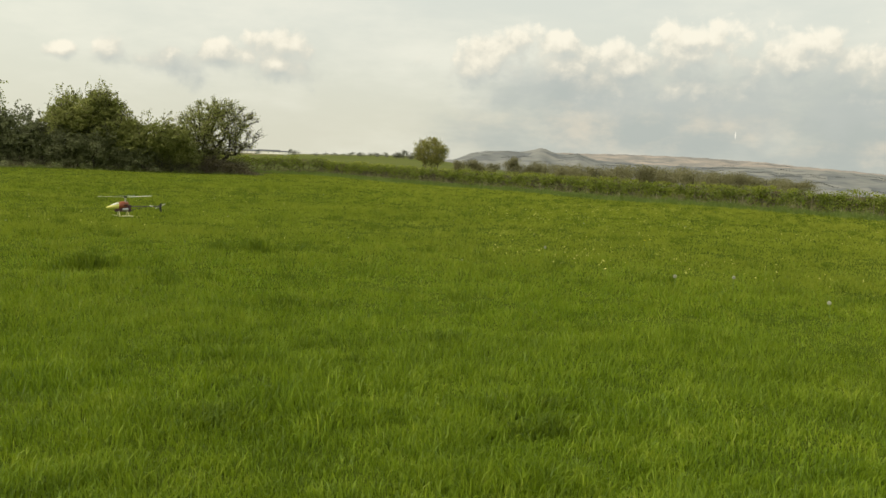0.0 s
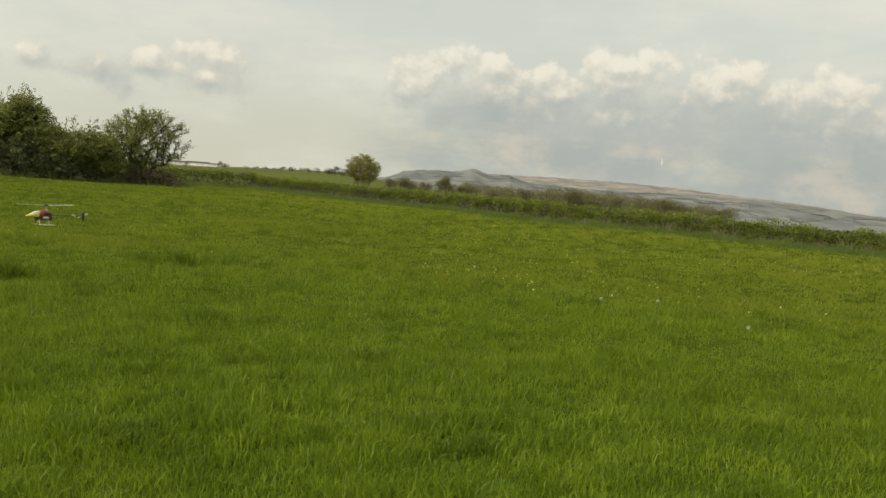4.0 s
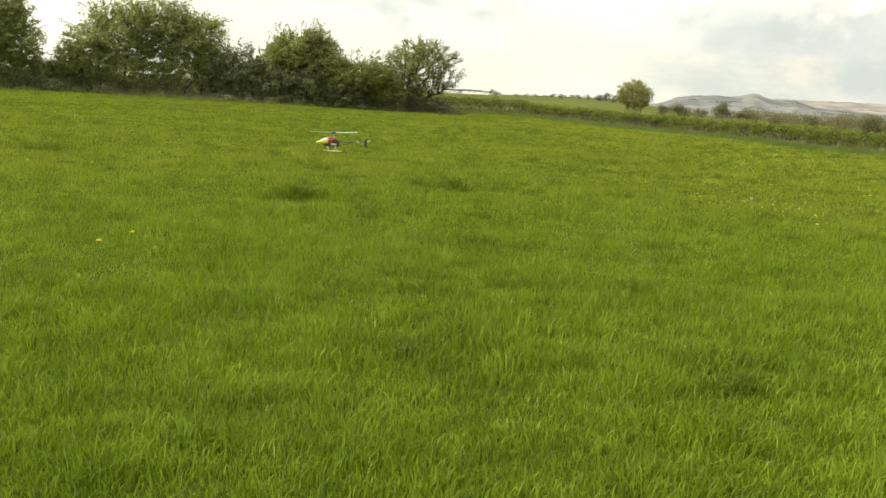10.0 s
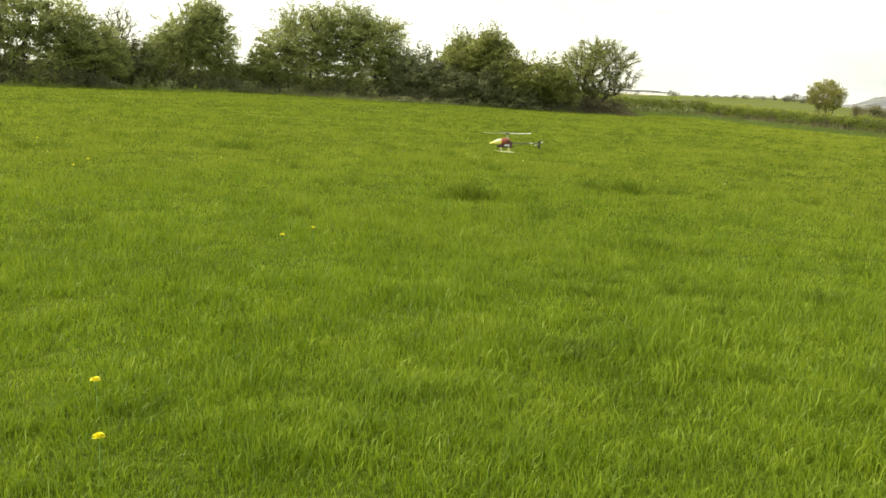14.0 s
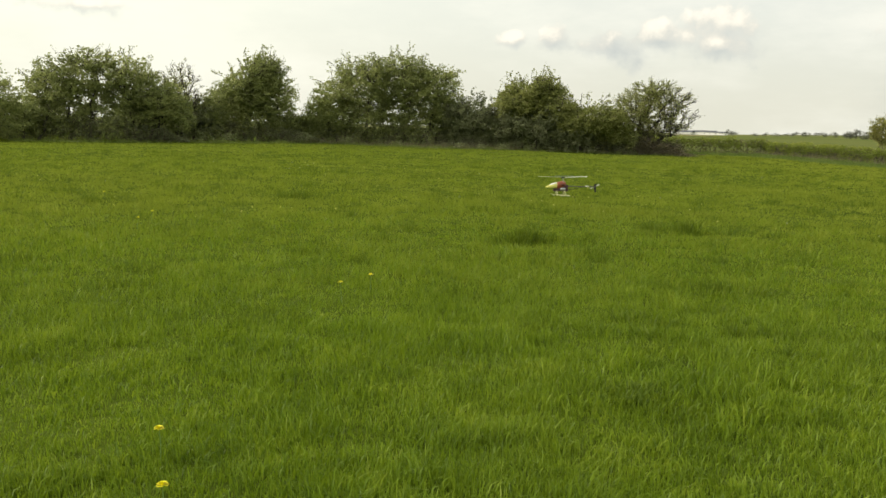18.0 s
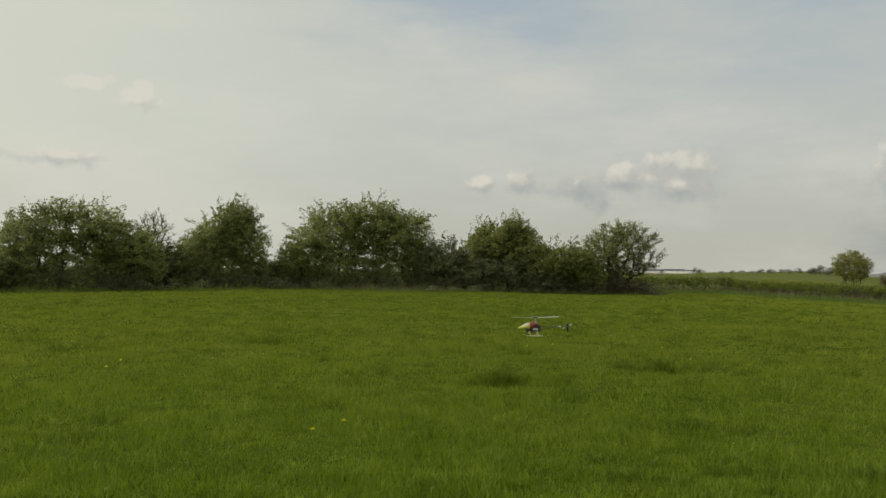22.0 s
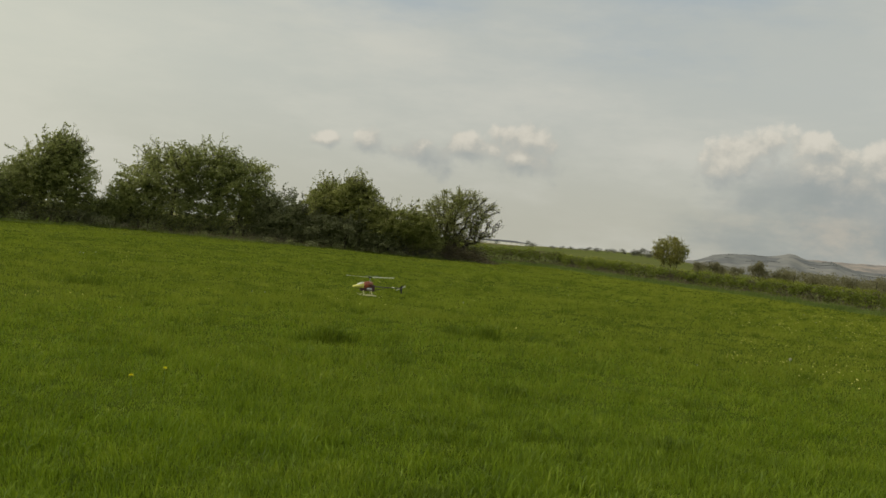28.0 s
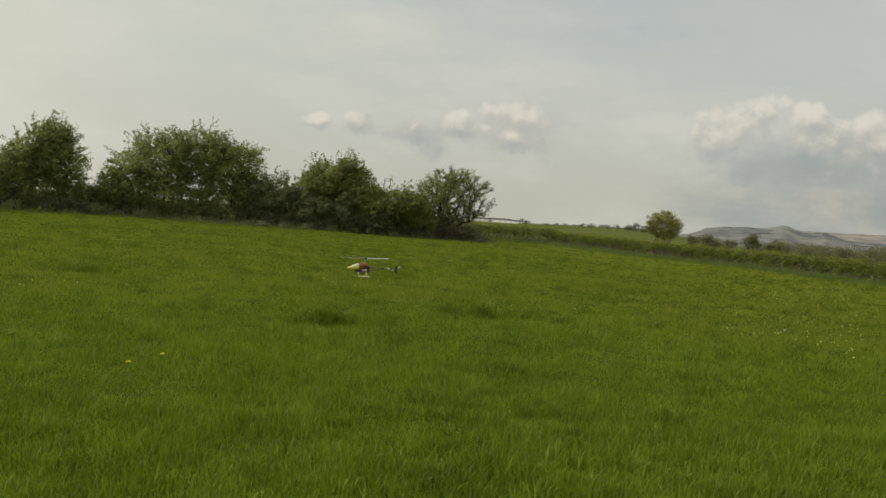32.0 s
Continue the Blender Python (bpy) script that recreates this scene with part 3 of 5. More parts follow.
def build_ground():
    radii = np.concatenate([[0.0], np.linspace(1, 40, 60), np.geomspace(42, 4800, 70)])
    n = 288
    a = np.linspace(0, 2 * np.pi, n, endpoint=False)
    R, A = np.meshgrid(radii[1:], a, indexing="ij")
    X, Y = R * np.sin(A), R * np.cos(A)
    v = np.concatenate([[[0, 0, 0]], np.stack([X, Y, ground_z(X, Y)], -1).reshape(-1, 3)])
    m = len(radii) - 1
    i = np.arange(m - 1)[:, None] * n + np.arange(n)[None] + 1
    j = np.arange(m - 1)[:, None] * n + (np.arange(n)[None] + 1) % n + 1
    q = np.stack([i, j, j + n, i + n], -1).reshape(-1, 4)[:, ::-1]
    tri = np.stack([np.zeros(n, int), (np.arange(n) + 1) % n + 1, np.arange(n) + 1], -1)[:, ::-1]
    loops = np.concatenate([tri.ravel(), q.ravel()])
    starts = np.concatenate([np.arange(n) * 3, n * 3 + np.arange(len(q)) * 4])
    me = mesh_np("ground", v, loops, starts, [M_SOIL])
    me.polygons.foreach_set("use_smooth", np.ones(len(starts), dtype=bool))
    me.flip_normals() if me.polygons[0].normal.z < 0 else None
    tagged(new("ground", me), "level green meadow turf falling away to a valley", "ground", kind="structure")


build_ground()


# ---- hills beyond the valley ----
def hill_range(name, label, prof, r0, r1, stops, patch, seed, az0=14.0, az1=110.0):
    """A range of hills whose skyline follows bearing and elevation, rising from r0 to its ridge at r1."""
    pa, pe = [p[0] for p in prof], [p[1] for p in prof]
    az = np.linspace(az0, az1, 640)
    rr = np.linspace(r0, r1, 24)
    top = np.interp(az, pa, pe) + 0.012 * np.sin(az * 5.3 + seed) + 0.008 * np.sin(az * 13.1 + seed)
    rows = []
    for i, r in enumerate(rr):
        t = i / (len(rr) - 1)
        zt = EYE[2] + r * np.tan(np.radians(top))
        x, y = r * np.sin(np.radians(az)), r * np.cos(np.radians(az))
        g = ground_z(x, y) - 2
        fold = 0.45 * (7.0 * np.sin(az * 0.9 + i * 0.5) + 5.0 * np.sin(az * 2.3 - i * 0.8) + 3.0 * np.sin(az * 5.1 + i * 0.4 + seed)) * np.sin(np.pi * t)
        rows.append(np.stack([x, y, g + (zt - g) * t ** 1.15 + fold], -1))
    v = np.array(rows).reshape(-1, 3)
    n = len(az)
    i = np.arange(len(rr) - 1)[:, None] * n + np.arange(n - 1)[None]
    q = np.stack([i, i + 1, i + n + 1, i + n], -1).reshape(-1, 4)
    m, nn, l, b = material(name, 0.95, spec=0.05)
    g = nn.new("ShaderNodeNewGeometry")
    a = noise_tex(nn, l, g.outputs["Position"], 0.009, 8.0, 0.75)
    vor = nn.new("ShaderNodeTexVoronoi")
    vor.inputs["Scale"].default_value = 0.011
    l.new(g.outputs["Position"], vor.inputs["Vector"])
    edge = nn.new("ShaderNodeTexVoronoi")
    edge.feature = "DISTANCE_TO_EDGE"
    edge.inputs["Scale"].default_value = 0.011
    l.new(g.outputs["Position"], edge.inputs["Vector"])
    col = mixc(nn, l, patch, ramp(nn, l, a, stops), ramp(nn, l, vor.outputs["Color"], [(0.3, stops[0][1]), (0.5, stops[1][1]), (0.66, stops[2][1])]))
    wall = ramp(nn, l, edge.outputs["Distance"], [(0.0, (0.8, 0.81, 0.84)), (0.12, (1, 1, 1))])
    l.new(mixc(nn, l, patch, col, wall, "MULTIPLY"), b.inputs["Base Color"])
    me = mesh_np(name, v, q.ravel(), np.arange(len(q)) * 4, [m])
    me.polygons.foreach_set("use_smooth", np.ones(len(q), dtype=bool))
    tagged(new(name, me), label, "hills", kind="structure")
    return np.array(rows)


# moor and field tones, greyed and blued so that distance haze is in the colour
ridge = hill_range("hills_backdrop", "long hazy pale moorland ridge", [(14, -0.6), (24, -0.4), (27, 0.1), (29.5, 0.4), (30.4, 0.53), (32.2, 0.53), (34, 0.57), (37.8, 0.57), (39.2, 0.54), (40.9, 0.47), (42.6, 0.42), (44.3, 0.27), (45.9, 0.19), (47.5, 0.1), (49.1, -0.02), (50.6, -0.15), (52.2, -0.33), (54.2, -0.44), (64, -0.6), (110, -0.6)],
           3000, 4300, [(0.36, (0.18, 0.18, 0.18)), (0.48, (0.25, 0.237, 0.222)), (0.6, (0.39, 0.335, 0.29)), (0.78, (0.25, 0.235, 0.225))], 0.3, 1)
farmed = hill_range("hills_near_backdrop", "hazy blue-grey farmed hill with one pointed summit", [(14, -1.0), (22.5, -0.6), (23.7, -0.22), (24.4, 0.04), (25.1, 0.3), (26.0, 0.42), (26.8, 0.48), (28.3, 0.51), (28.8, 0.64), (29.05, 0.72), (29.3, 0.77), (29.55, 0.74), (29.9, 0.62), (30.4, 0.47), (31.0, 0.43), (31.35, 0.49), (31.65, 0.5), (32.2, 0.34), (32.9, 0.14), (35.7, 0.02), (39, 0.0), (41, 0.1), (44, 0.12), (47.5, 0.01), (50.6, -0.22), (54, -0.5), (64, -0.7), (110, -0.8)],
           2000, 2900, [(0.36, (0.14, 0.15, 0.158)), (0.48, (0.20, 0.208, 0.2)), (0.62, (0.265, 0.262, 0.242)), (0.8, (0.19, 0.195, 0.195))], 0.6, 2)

# woods paled to blue-grey: the haze is part of this base colour
M_HILLWOOD = leafy("haze_tinted_woods", [(0.2, (0.165, 0.176, 0.18)), (0.8, (0.205, 0.213, 0.21))], big=0.01, glow=0.2, through_color=(0.2, 0.22, 0.2))


def hill_woods(label, hill, seed, strips, az0, az1, crest=()):
    """Hedgerows and small woods lying along the slopes of a range."""
    rng = np.random.default_rng(seed)
    span = (hill.shape[1] - 1) / (110.0 - 14.0)
    rows = [(a, b, hill.shape[0] - 1.6, 0.0, 4.0, 4.0) for a, b in crest]
    for _ in range(strips):
        a = rng.uniform(az0, az1)
        rows.append((a, a + rng.uniform(0.3, 2.2), rng.uniform(9, hill.shape[0] - 2), rng.normal() * 0.5, rng.choice([1.8, 1.8, 3.5]), rng.choice([3.0, 3.0, 30.0])))
    pts = []
    for a, b, row, slant, tall, deep in rows:
        n = int((b - a) * 300 * (2 if deep > 10 else 1))
        u = rng.random(n)
        at = np.clip(row + slant * (u - 0.5), 0, hill.shape[0] - 1.01)
        col = (a + (b - a) * u - 14.0) * span
        p = hill[at.astype(int), col.astype(int)] * (1 - at % 1)[:, None] + hill[at.astype(int) + 1, col.astype(int)] * (at % 1)[:, None]
        p = p + rng.normal(size=(n, 3)) * np.array([1.5, deep * 0.5, 0])
        p[:, 2] += rng.uniform(0, 1, n) * tall * np.sin(np.pi * np.clip(u, 0.06, 0.94)) ** 0.5
        pts.append(p)
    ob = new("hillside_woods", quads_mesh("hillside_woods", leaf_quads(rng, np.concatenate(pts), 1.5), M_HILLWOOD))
    tagged(ob, label, "woods", kind="stuff")


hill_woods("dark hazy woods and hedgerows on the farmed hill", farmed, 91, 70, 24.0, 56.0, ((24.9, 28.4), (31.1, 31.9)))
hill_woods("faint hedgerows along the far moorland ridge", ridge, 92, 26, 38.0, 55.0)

# ---- trees of the boundary line ----
bush_tree("hawthorn_tree", "broad green hawthorn with a dense dark base", -30.6, 54, [(0, 2.0, 2.4, 1.9), (-2.0, 1.6, 2.2, 1.6), (1.4, 1.4, 1.4, 1.4)], 11, M_LEAF, leaves=800, twigs=100)
bush_tree("hawthorn_tree", "wide flat-topped hawthorn, light showing through its crown", -24.0, 57, [(-2.5, 2.9, 1.7, 1.9), (-0.6, 3.4, 2.2, 1.8), (1.3, 3.2, 2.2, 1.8), (2.7, 2.4, 1.6, 1.7), (0, 1.2, 4.2, 1.2), (-3.2, 1.7, 1.3, 1.6), (3.7, 2.3, 1.2, 1.4), (4.2, 1.5, 1.2, 1.3)], 12, M_LEAF, leaves=1600, twigs=260, shoots=110)
limb_tree("hawthorn_sapling", "thin leaning hawthorn sapling with sparse pale leaves", -19.7, 60, 13, M_LEAF_YELLOW, [(0.0, 0.1), (0.2, 0.5)], 1.3, (0.2, 3.1, 1.3, 0.9, 1.85), 190, [(-2, 0.55), (2, 0.45)], leaf=0.065, per=6, twig=0.38, hollow=0.0, tip=0.012)
bush_tree("blackthorn_bush", "dark blackthorn thicket round a thin sapling", -19.6, 60.6, [(0, 1.4, 1.6, 1.4), (-1.6, 1.5, 1.3, 1.5), (1.5, 1.3, 1.2, 1.3)], 29, M_LEAF_DARK, leaves=620, twigs=120, shoots=30, category="bush", low=0.1)
bush_tree("hawthorn_tree", "tall conical hawthorn in bright green leaf", -15.2, 62, [(0.5, 4.2, 1.4, 1.6), (-0.6, 3.2, 1.9, 1.7), (-1.5, 2.2, 1.7, 1.6), (1.2, 2.8, 1.8, 1.9), (0, 1.2, 3.3, 1.2)], 14, M_LEAF, leaves=1600, twigs=170, shoots=90)
bush_tree("hawthorn_tree", "very broad domed hawthorn with open branchwork", -7.0, 62, [(-3.6, 2.4, 1.8, 1.9), (-1.6, 3.8, 2.4, 2.0), (0.8, 4.2, 2.4, 1.9), (2.9, 3.6, 2.1, 1.9), (-0.5, 1.5, 4.8, 1.5), (-4.6, 1.5, 1.1, 1.6), (4.0, 2.0, 1.4, 1.7)], 15, M_LEAF, leaves=2500, twigs=460, shoots=140, stems=7, gap=0.4)
bush_tree("blackthorn_bush", "low dark dense blackthorn bush", -1.7, 61.5, [(0, 1.7, 1.8, 1.7), (1.2, 1.5, 1.2, 1.5), (-1.0, 1.6, 1.2, 1.7)], 16, M_LEAF_DARK, leaves=800, twigs=90, shoots=36, category="bush")
bush_tree("hawthorn_tree", "hawthorn with a flat yellow-green crown", 1.8, 61, [(-0.2, 3.4, 1.8, 1.15), (1.0, 3.7, 1.3, 1.1), (-1.3, 2.8, 1.2, 1.0), (0.2, 2.6, 2.0, 0.7)], 17, M_LEAF_YELLOW, leaves=1000, twigs=190, shoots=110, shoot=1.4, gap=0.42)
bush_tree("blackthorn_bush", "dark blackthorn undergrowth beneath a hawthorn", 1.8, 60.6, [(-1.0, 1.4, 1.5, 1.4), (1.0, 1.4, 1.6, 1.4), (3.0, 1.0, 1.6, 1.0)], 27, M_LEAF_DARK, leaves=950, twigs=70, shoots=12, category="bush", low=0.1)
bush_tree("hawthorn_tree", "low spreading hawthorn with pale leaf tips", 5.1, 60.5, [(-1.2, 2.4, 1.3, 1.1), (0.8, 2.2, 1.5, 1.0), (0, 1.7, 2.0, 0.8), (2.0, 1.8, 1.1, 1.1)], 18, M_LEAF_YELLOW, leaves=950, twigs=150, shoots=60, gap=0.4)
limb_tree("hawthorn_tree", "open spreading hawthorn, leafy on one side and bare-twigged on the other", 9.5, 62.5, 19, M_LEAF_YELLOW, [(-1.3, -1.7), (-1.0, -1.0), (-0.6, -0.4), (-0.4, 0.5)], 1.35, (0.0, 2.95, 2.75, 2.0, 1.85), 640,
          [(-3, 1.0), (-0.4, 0.95), (0.3, 0.6), (1.0, 0.35), (3, 0.22)], leaf=0.08, per=11, twig=0.42, tip=0.0105, hollow=0.15, thick=0.12)
bush_tree("blackthorn_bush", "brown leafless blackthorn scrub below an open hawthorn", 8.9, 61.9, [(-1.8, 0.9, 1.4, 0.9), (0.0, 0.75, 1.4, 0.75), (1.6, 0.5, 1.0, 0.5)], 28, M_BRAMBLE, leaves=420, twigs=300, shoots=20, category="bush", low=0.05, size=0.07)


for az, r, w, h, seed in ((-28.0, 56.0, 2.0, 2.4, 21), (-21.3, 59.0, 1.7, 2.7, 22), (-18.7, 60.6, 1.9, 2.9, 23), (-12.0, 62.2, 1.7, 2.0, 24), (6.9, 61.2, 1.6, 1.9, 25)):
    bush_tree("hawthorn_bush", "low green hawthorn bush filling a gap", az, r, [(-0.4 * w, h * 0.45, w * 0.8, h * 0.5), (0.4 * w, h * 0.5, w * 0.7, h * 0.5)], seed, M_LEAF, leaves=360, twigs=70, shoots=16, stems=3, category="bush", depth=1.0, low=0.1)


def bramble(name, label, az, r, half, height, seed, leaves, mat):
    """A low tangle of arching stems along the foot of the trees."""
    rng = np.random.default_rng(seed)
    x, y, _ = away(az, 0, r)
    root = thing(name, pose(x, y, float(ground_z(x, y)), 0, 0, -az), label, "undergrowth", "undergrowth below the trees")
    paths = []

    def lump(v):
        return (1 - 0.88 * (abs(v) / half) ** 2.4) * (0.92 + 0.4 * noise.noise(Vector((v * 1.3, seed, 0))))
    for k in range(int(half * 75)):
        a = np.array([rng.uniform(-half, half), rng.normal() * 0.5, 0.0])
        b = a + np.array([rng.normal() * 0.6, rng.normal() * 0.3, rng.uniform(0.5, 1.0) * height * lump(a[0])])
        paths.append(wander(rng, a, b, 5, 0.35, 0.012, 0.005, 0.1))
    tagged(part("stem_tangle", tube_mesh("stem_tangle", paths, M_TWIG, 4), None, root), kind="stuff")
    px = rng.uniform(-half, half, leaves)
    pts = np.stack([px, rng.normal(size=leaves) * 0.5, rng.uniform(0.05, 1, leaves) ** 0.8 * height * np.array([lump(v) for v in px])], 1)
    tagged(part("foliage", quads_mesh("foliage", leaf_quads(rng, pts, 0.09), mat), None, root), kind="stuff")
    return root


bramble("bramble_thicket", "brown bramble thicket below the sparse hawthorn", 8.2, 61.4, 3.9, 0.95, 31, 6500, M_BRAMBLE)
# added tangles close the tree feet; shade there is in their leaf colour
bramble("bramble_thicket", "dark leafy tangle closing the feet of the trees", 2.2, 60.9, 6.6, 1.35, 32, 10000, M_LEAF_DARK)
bramble("bramble_thicket", "dark leafy tangle closing the feet of the trees", -7.0, 61.8, 6.6, 1.5, 33, 11000, M_LEAF_DARK)
bramble("bramble_thicket", "dark leafy tangle closing the feet of the trees", -16.5, 61.2, 6.0, 1.4, 34, 9000, M_LEAF_DARK)
bramble("bramble_thicket", "dark leafy tangle closing the feet of the trees", -25.5, 56.6, 6.4, 1.5, 35, 11000, M_LEAF_DARK)


# ---- trimmed hedge ----
def hedge(label, a, b, seed, height=1.1, width=1.3, leaves_per_m=2300):
    """A trimmed field hedge from a to b: a flat clipped top of lighter lime leaves over a gappy, stemmy face."""
    rng = np.random.default_rng(seed)
    a, b = np.array(a, float), np.array(b, float)
    L = np.linalg.norm(b - a)
    ang = math.degrees(math.atan2(b[1] - a[1], b[0] - a[0]))
    gz = float(min(ground_z(a[0], a[1]), ground_z(b[0], b[1])))
    root = thing("field_hedge", pose(a[0], a[1], gz, 0, 0, ang), label, "hedge", "trimmed hedges round the field")
    per = 14
    n = int(L * leaves_per_m / per)
    x = rng.uniform(0, L, n)
    k = np.arange(0, L + 2, 0.8)
    hh = np.interp(x, k, height * (1 + rng.normal(size=len(k)) * 0.035))
    ww = np.interp(x, k, width * (1 + rng.normal(size=len(k)) * 0.12)) / 2
    th = rng.uniform(-0.1, np.pi + 0.1, n)
    rad = rng.uniform(0.3, 1.0, n) ** 0.5
    bulge = lattice(np.stack([x * 1.7, th * 1.1, x * 0], 1), 1.0, seed)
    rad *= 0.72 + 0.46 * bulge
    yy = np.sign(np.cos(th)) * np.abs(np.cos(th)) ** 0.55 * ww * rad
    zz = 0.08 + (hh - 0.08) * np.clip(np.abs(np.sin(th)) ** 0.5 * rad, 0, 1.0)
    pts = np.stack([x, yy, zz], 1)
    hole = lattice(pts * np.array([1.0, 1.0, 1.5]), 1.5, seed + 5) * 0.6 + lattice(pts, 3.6, seed + 9) * 0.4
    up = zz / height
    ok = hole > 0.56 - 0.38 * up ** 2.0
    ok &= rng.random(n) < 0.7 + 0.4 * up
    pts, up = pts[ok], up[ok]
    pts = pts[:, None] + rng.normal(size=(len(pts), per, 3)) * np.array([0.085, 0.07, 0.04])
    crest = np.repeat(up + rng.normal(size=len(up)) * 0.06 > 0.9, per)
    pts = pts.reshape(-1, 3)
    live = pts[:, 2] > 0.04
    for name, pick, mat, size in (("foliage", live & ~crest, M_HEDGE, 0.062), ("crest", live & crest, M_HEDGE_TOP, 0.058)):
        part(name, quads_mesh(name, leaf_quads(rng, pts[pick], size), mat), None, root)
    # dark brown filling; stands for the shaded inside seen through the gaps
    m = int(L * 260)
    core = np.stack([rng.uniform(0, L, m), rng.normal(size=m) * width * 0.14, rng.uniform(0.05, 0.86, m) * height], 1)
    tagged(part("dark_core", quads_mesh("dark_core", leaf_quads(rng, core, 0.1), M_BRAMBLE), None, root, "brown twig filling, dark like the shaded inside of the hedge"), kind="stuff")
    paths = []
    for s in range(int(L * 14)):
        p = np.array([rng.uniform(0, L), rng.normal() * width * 0.25, 0.0])
        q = p + np.array([rng.normal() * 0.2, rng.normal() * 0.15, height * rng.uniform(0.5, 0.98)])
        paths.append(wander(rng, p, q, 4, 0.3, 0.014, 0.004))
    tagged(part("stem_tangle", tube_mesh("stem_tangle", paths, M_TWIG, 4), None, root), kind="stuff")
    return root


hedge("low trimmed hedge at the end of the field, lime-green on top", HEDGE_LINE[0], HEDGE_LINE[1], 41, 1.42, 1.4)
hedge("long clipped hedge with a lime-green top and gaps in its face", HEDGE_LINE[1], HEDGE_LINE[2], 42)
hedge("long clipped hedge with pale dry stems at its foot", HEDGE_LINE[2], HEDGE_LINE[3], 43, 1.06)
hedge("clipped hedge with bare brown stretches in its face", HEDGE_LINE[3], HEDGE_LINE[4], 44, 1.0, leaves_per_m=1300)


# round bush behind the hedge
limb_tree("round_bush", "round golden-green bush on many fanned stems behind the hedge", 22.48, 80, 51, M_GOLD, [(0.09 * k, 0.16 * k) for k in range(-5, 6)], 1.15, (0.0, 2.35, 1.5, 1.3, 1.2), 620, [(-3, 1.0), (3, 1.0)], leaf=0.06, per=8, bark=M_TWIG, group="bushes beyond the hedge", category="bush", tip=0.005, twig=0.3, hollow=0.25, thick=0.035)


def far_tree(name, label, az, r, w, h, seed, mat=None, group="distant trees"):
    """A tree some hundred metres off: stem, and a crown of clumps with an uneven outline."""
    rng = np.random.default_rng(seed)
    x, y, _ = away(az, 0, r)
    z = float(ground_z(x, y))
    root = thing(name, pose(x, y, z, 0, 0, -az), label, "tree", group)
    part("trunk", tube_mesh("trunk", [wander(rng, (0, 0, -0.2), (0, 0, h * 0.7), 5, 0.1, h * 0.03, h * 0.012)], M_BARK, 5), None, root)
    n = 3200 if r < 235 else 1700 if r < 320 else 800
    leaf = 0.045 if r < 235 else 0.046 if r < 320 else 0.075
    lob = [(rng.uniform(-0.55, 0.55) * w / 2, rng.uniform(0.15, 0.72) * h, rng.uniform(0.3, 0.5) * w / 2 + 0.1, rng.uniform(0.18, 0.3) * h) for _ in range(7)]
    lob.append((0, h * 0.42, w * 0.42, h * 0.38))
    lob = np.array(lob)[rng.integers(0, 8, n)]
    d = rng.normal(size=(n, 3))
    d /= np.linalg.norm(d, axis=1, keepdims=True)
    d *= rng.uniform(0.05, 1.1, n)[:, None] ** 0.5
    pts = np.stack([lob[:, 0] + d[:, 0] * lob[:, 2], d[:, 1] * lob[:, 2], lob[:, 1] + d[:, 2] * lob[:, 3]], 1)
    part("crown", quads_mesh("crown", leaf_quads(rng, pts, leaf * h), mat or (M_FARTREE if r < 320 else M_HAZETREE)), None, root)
    return root


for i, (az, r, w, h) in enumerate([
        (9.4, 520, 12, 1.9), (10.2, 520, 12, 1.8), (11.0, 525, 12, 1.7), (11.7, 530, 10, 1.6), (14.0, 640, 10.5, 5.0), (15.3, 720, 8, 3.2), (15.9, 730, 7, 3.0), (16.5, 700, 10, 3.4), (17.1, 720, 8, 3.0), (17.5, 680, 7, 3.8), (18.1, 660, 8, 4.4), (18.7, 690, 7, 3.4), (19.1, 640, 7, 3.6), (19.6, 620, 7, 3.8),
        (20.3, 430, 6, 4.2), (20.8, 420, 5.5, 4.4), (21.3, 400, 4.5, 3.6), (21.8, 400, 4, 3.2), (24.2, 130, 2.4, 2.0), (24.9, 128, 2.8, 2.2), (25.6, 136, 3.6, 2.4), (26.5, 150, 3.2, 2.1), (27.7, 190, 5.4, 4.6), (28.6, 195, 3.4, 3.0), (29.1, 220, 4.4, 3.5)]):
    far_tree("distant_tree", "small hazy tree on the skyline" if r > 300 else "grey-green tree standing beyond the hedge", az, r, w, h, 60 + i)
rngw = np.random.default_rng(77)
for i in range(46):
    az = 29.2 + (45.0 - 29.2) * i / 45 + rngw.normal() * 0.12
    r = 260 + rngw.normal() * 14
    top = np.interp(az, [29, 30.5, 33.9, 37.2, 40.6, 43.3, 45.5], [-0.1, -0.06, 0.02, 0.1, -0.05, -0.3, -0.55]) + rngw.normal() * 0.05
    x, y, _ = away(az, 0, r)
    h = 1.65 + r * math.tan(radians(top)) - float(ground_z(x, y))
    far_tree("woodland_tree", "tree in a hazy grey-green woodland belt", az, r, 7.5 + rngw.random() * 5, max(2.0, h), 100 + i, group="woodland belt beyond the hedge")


# ---- grass ----
def sward(x, y):
    """How tall and rank the grass stands, about 0 to 1: drifts some metres across, broken by tufts down to a hand's width."""
    p = np.stack([x, y], 1)
    v = 0.17 * lattice(p, 0.45, 3) + 0.27 * lattice(p, 1.3, 4) + 0.33 * lattice(p, 3.0, 5) + 0.23 * lattice(p, 7.0, 6)
    return np.clip((v - 0.5) * 2.3 + 0.5, 0.0, 1.15)


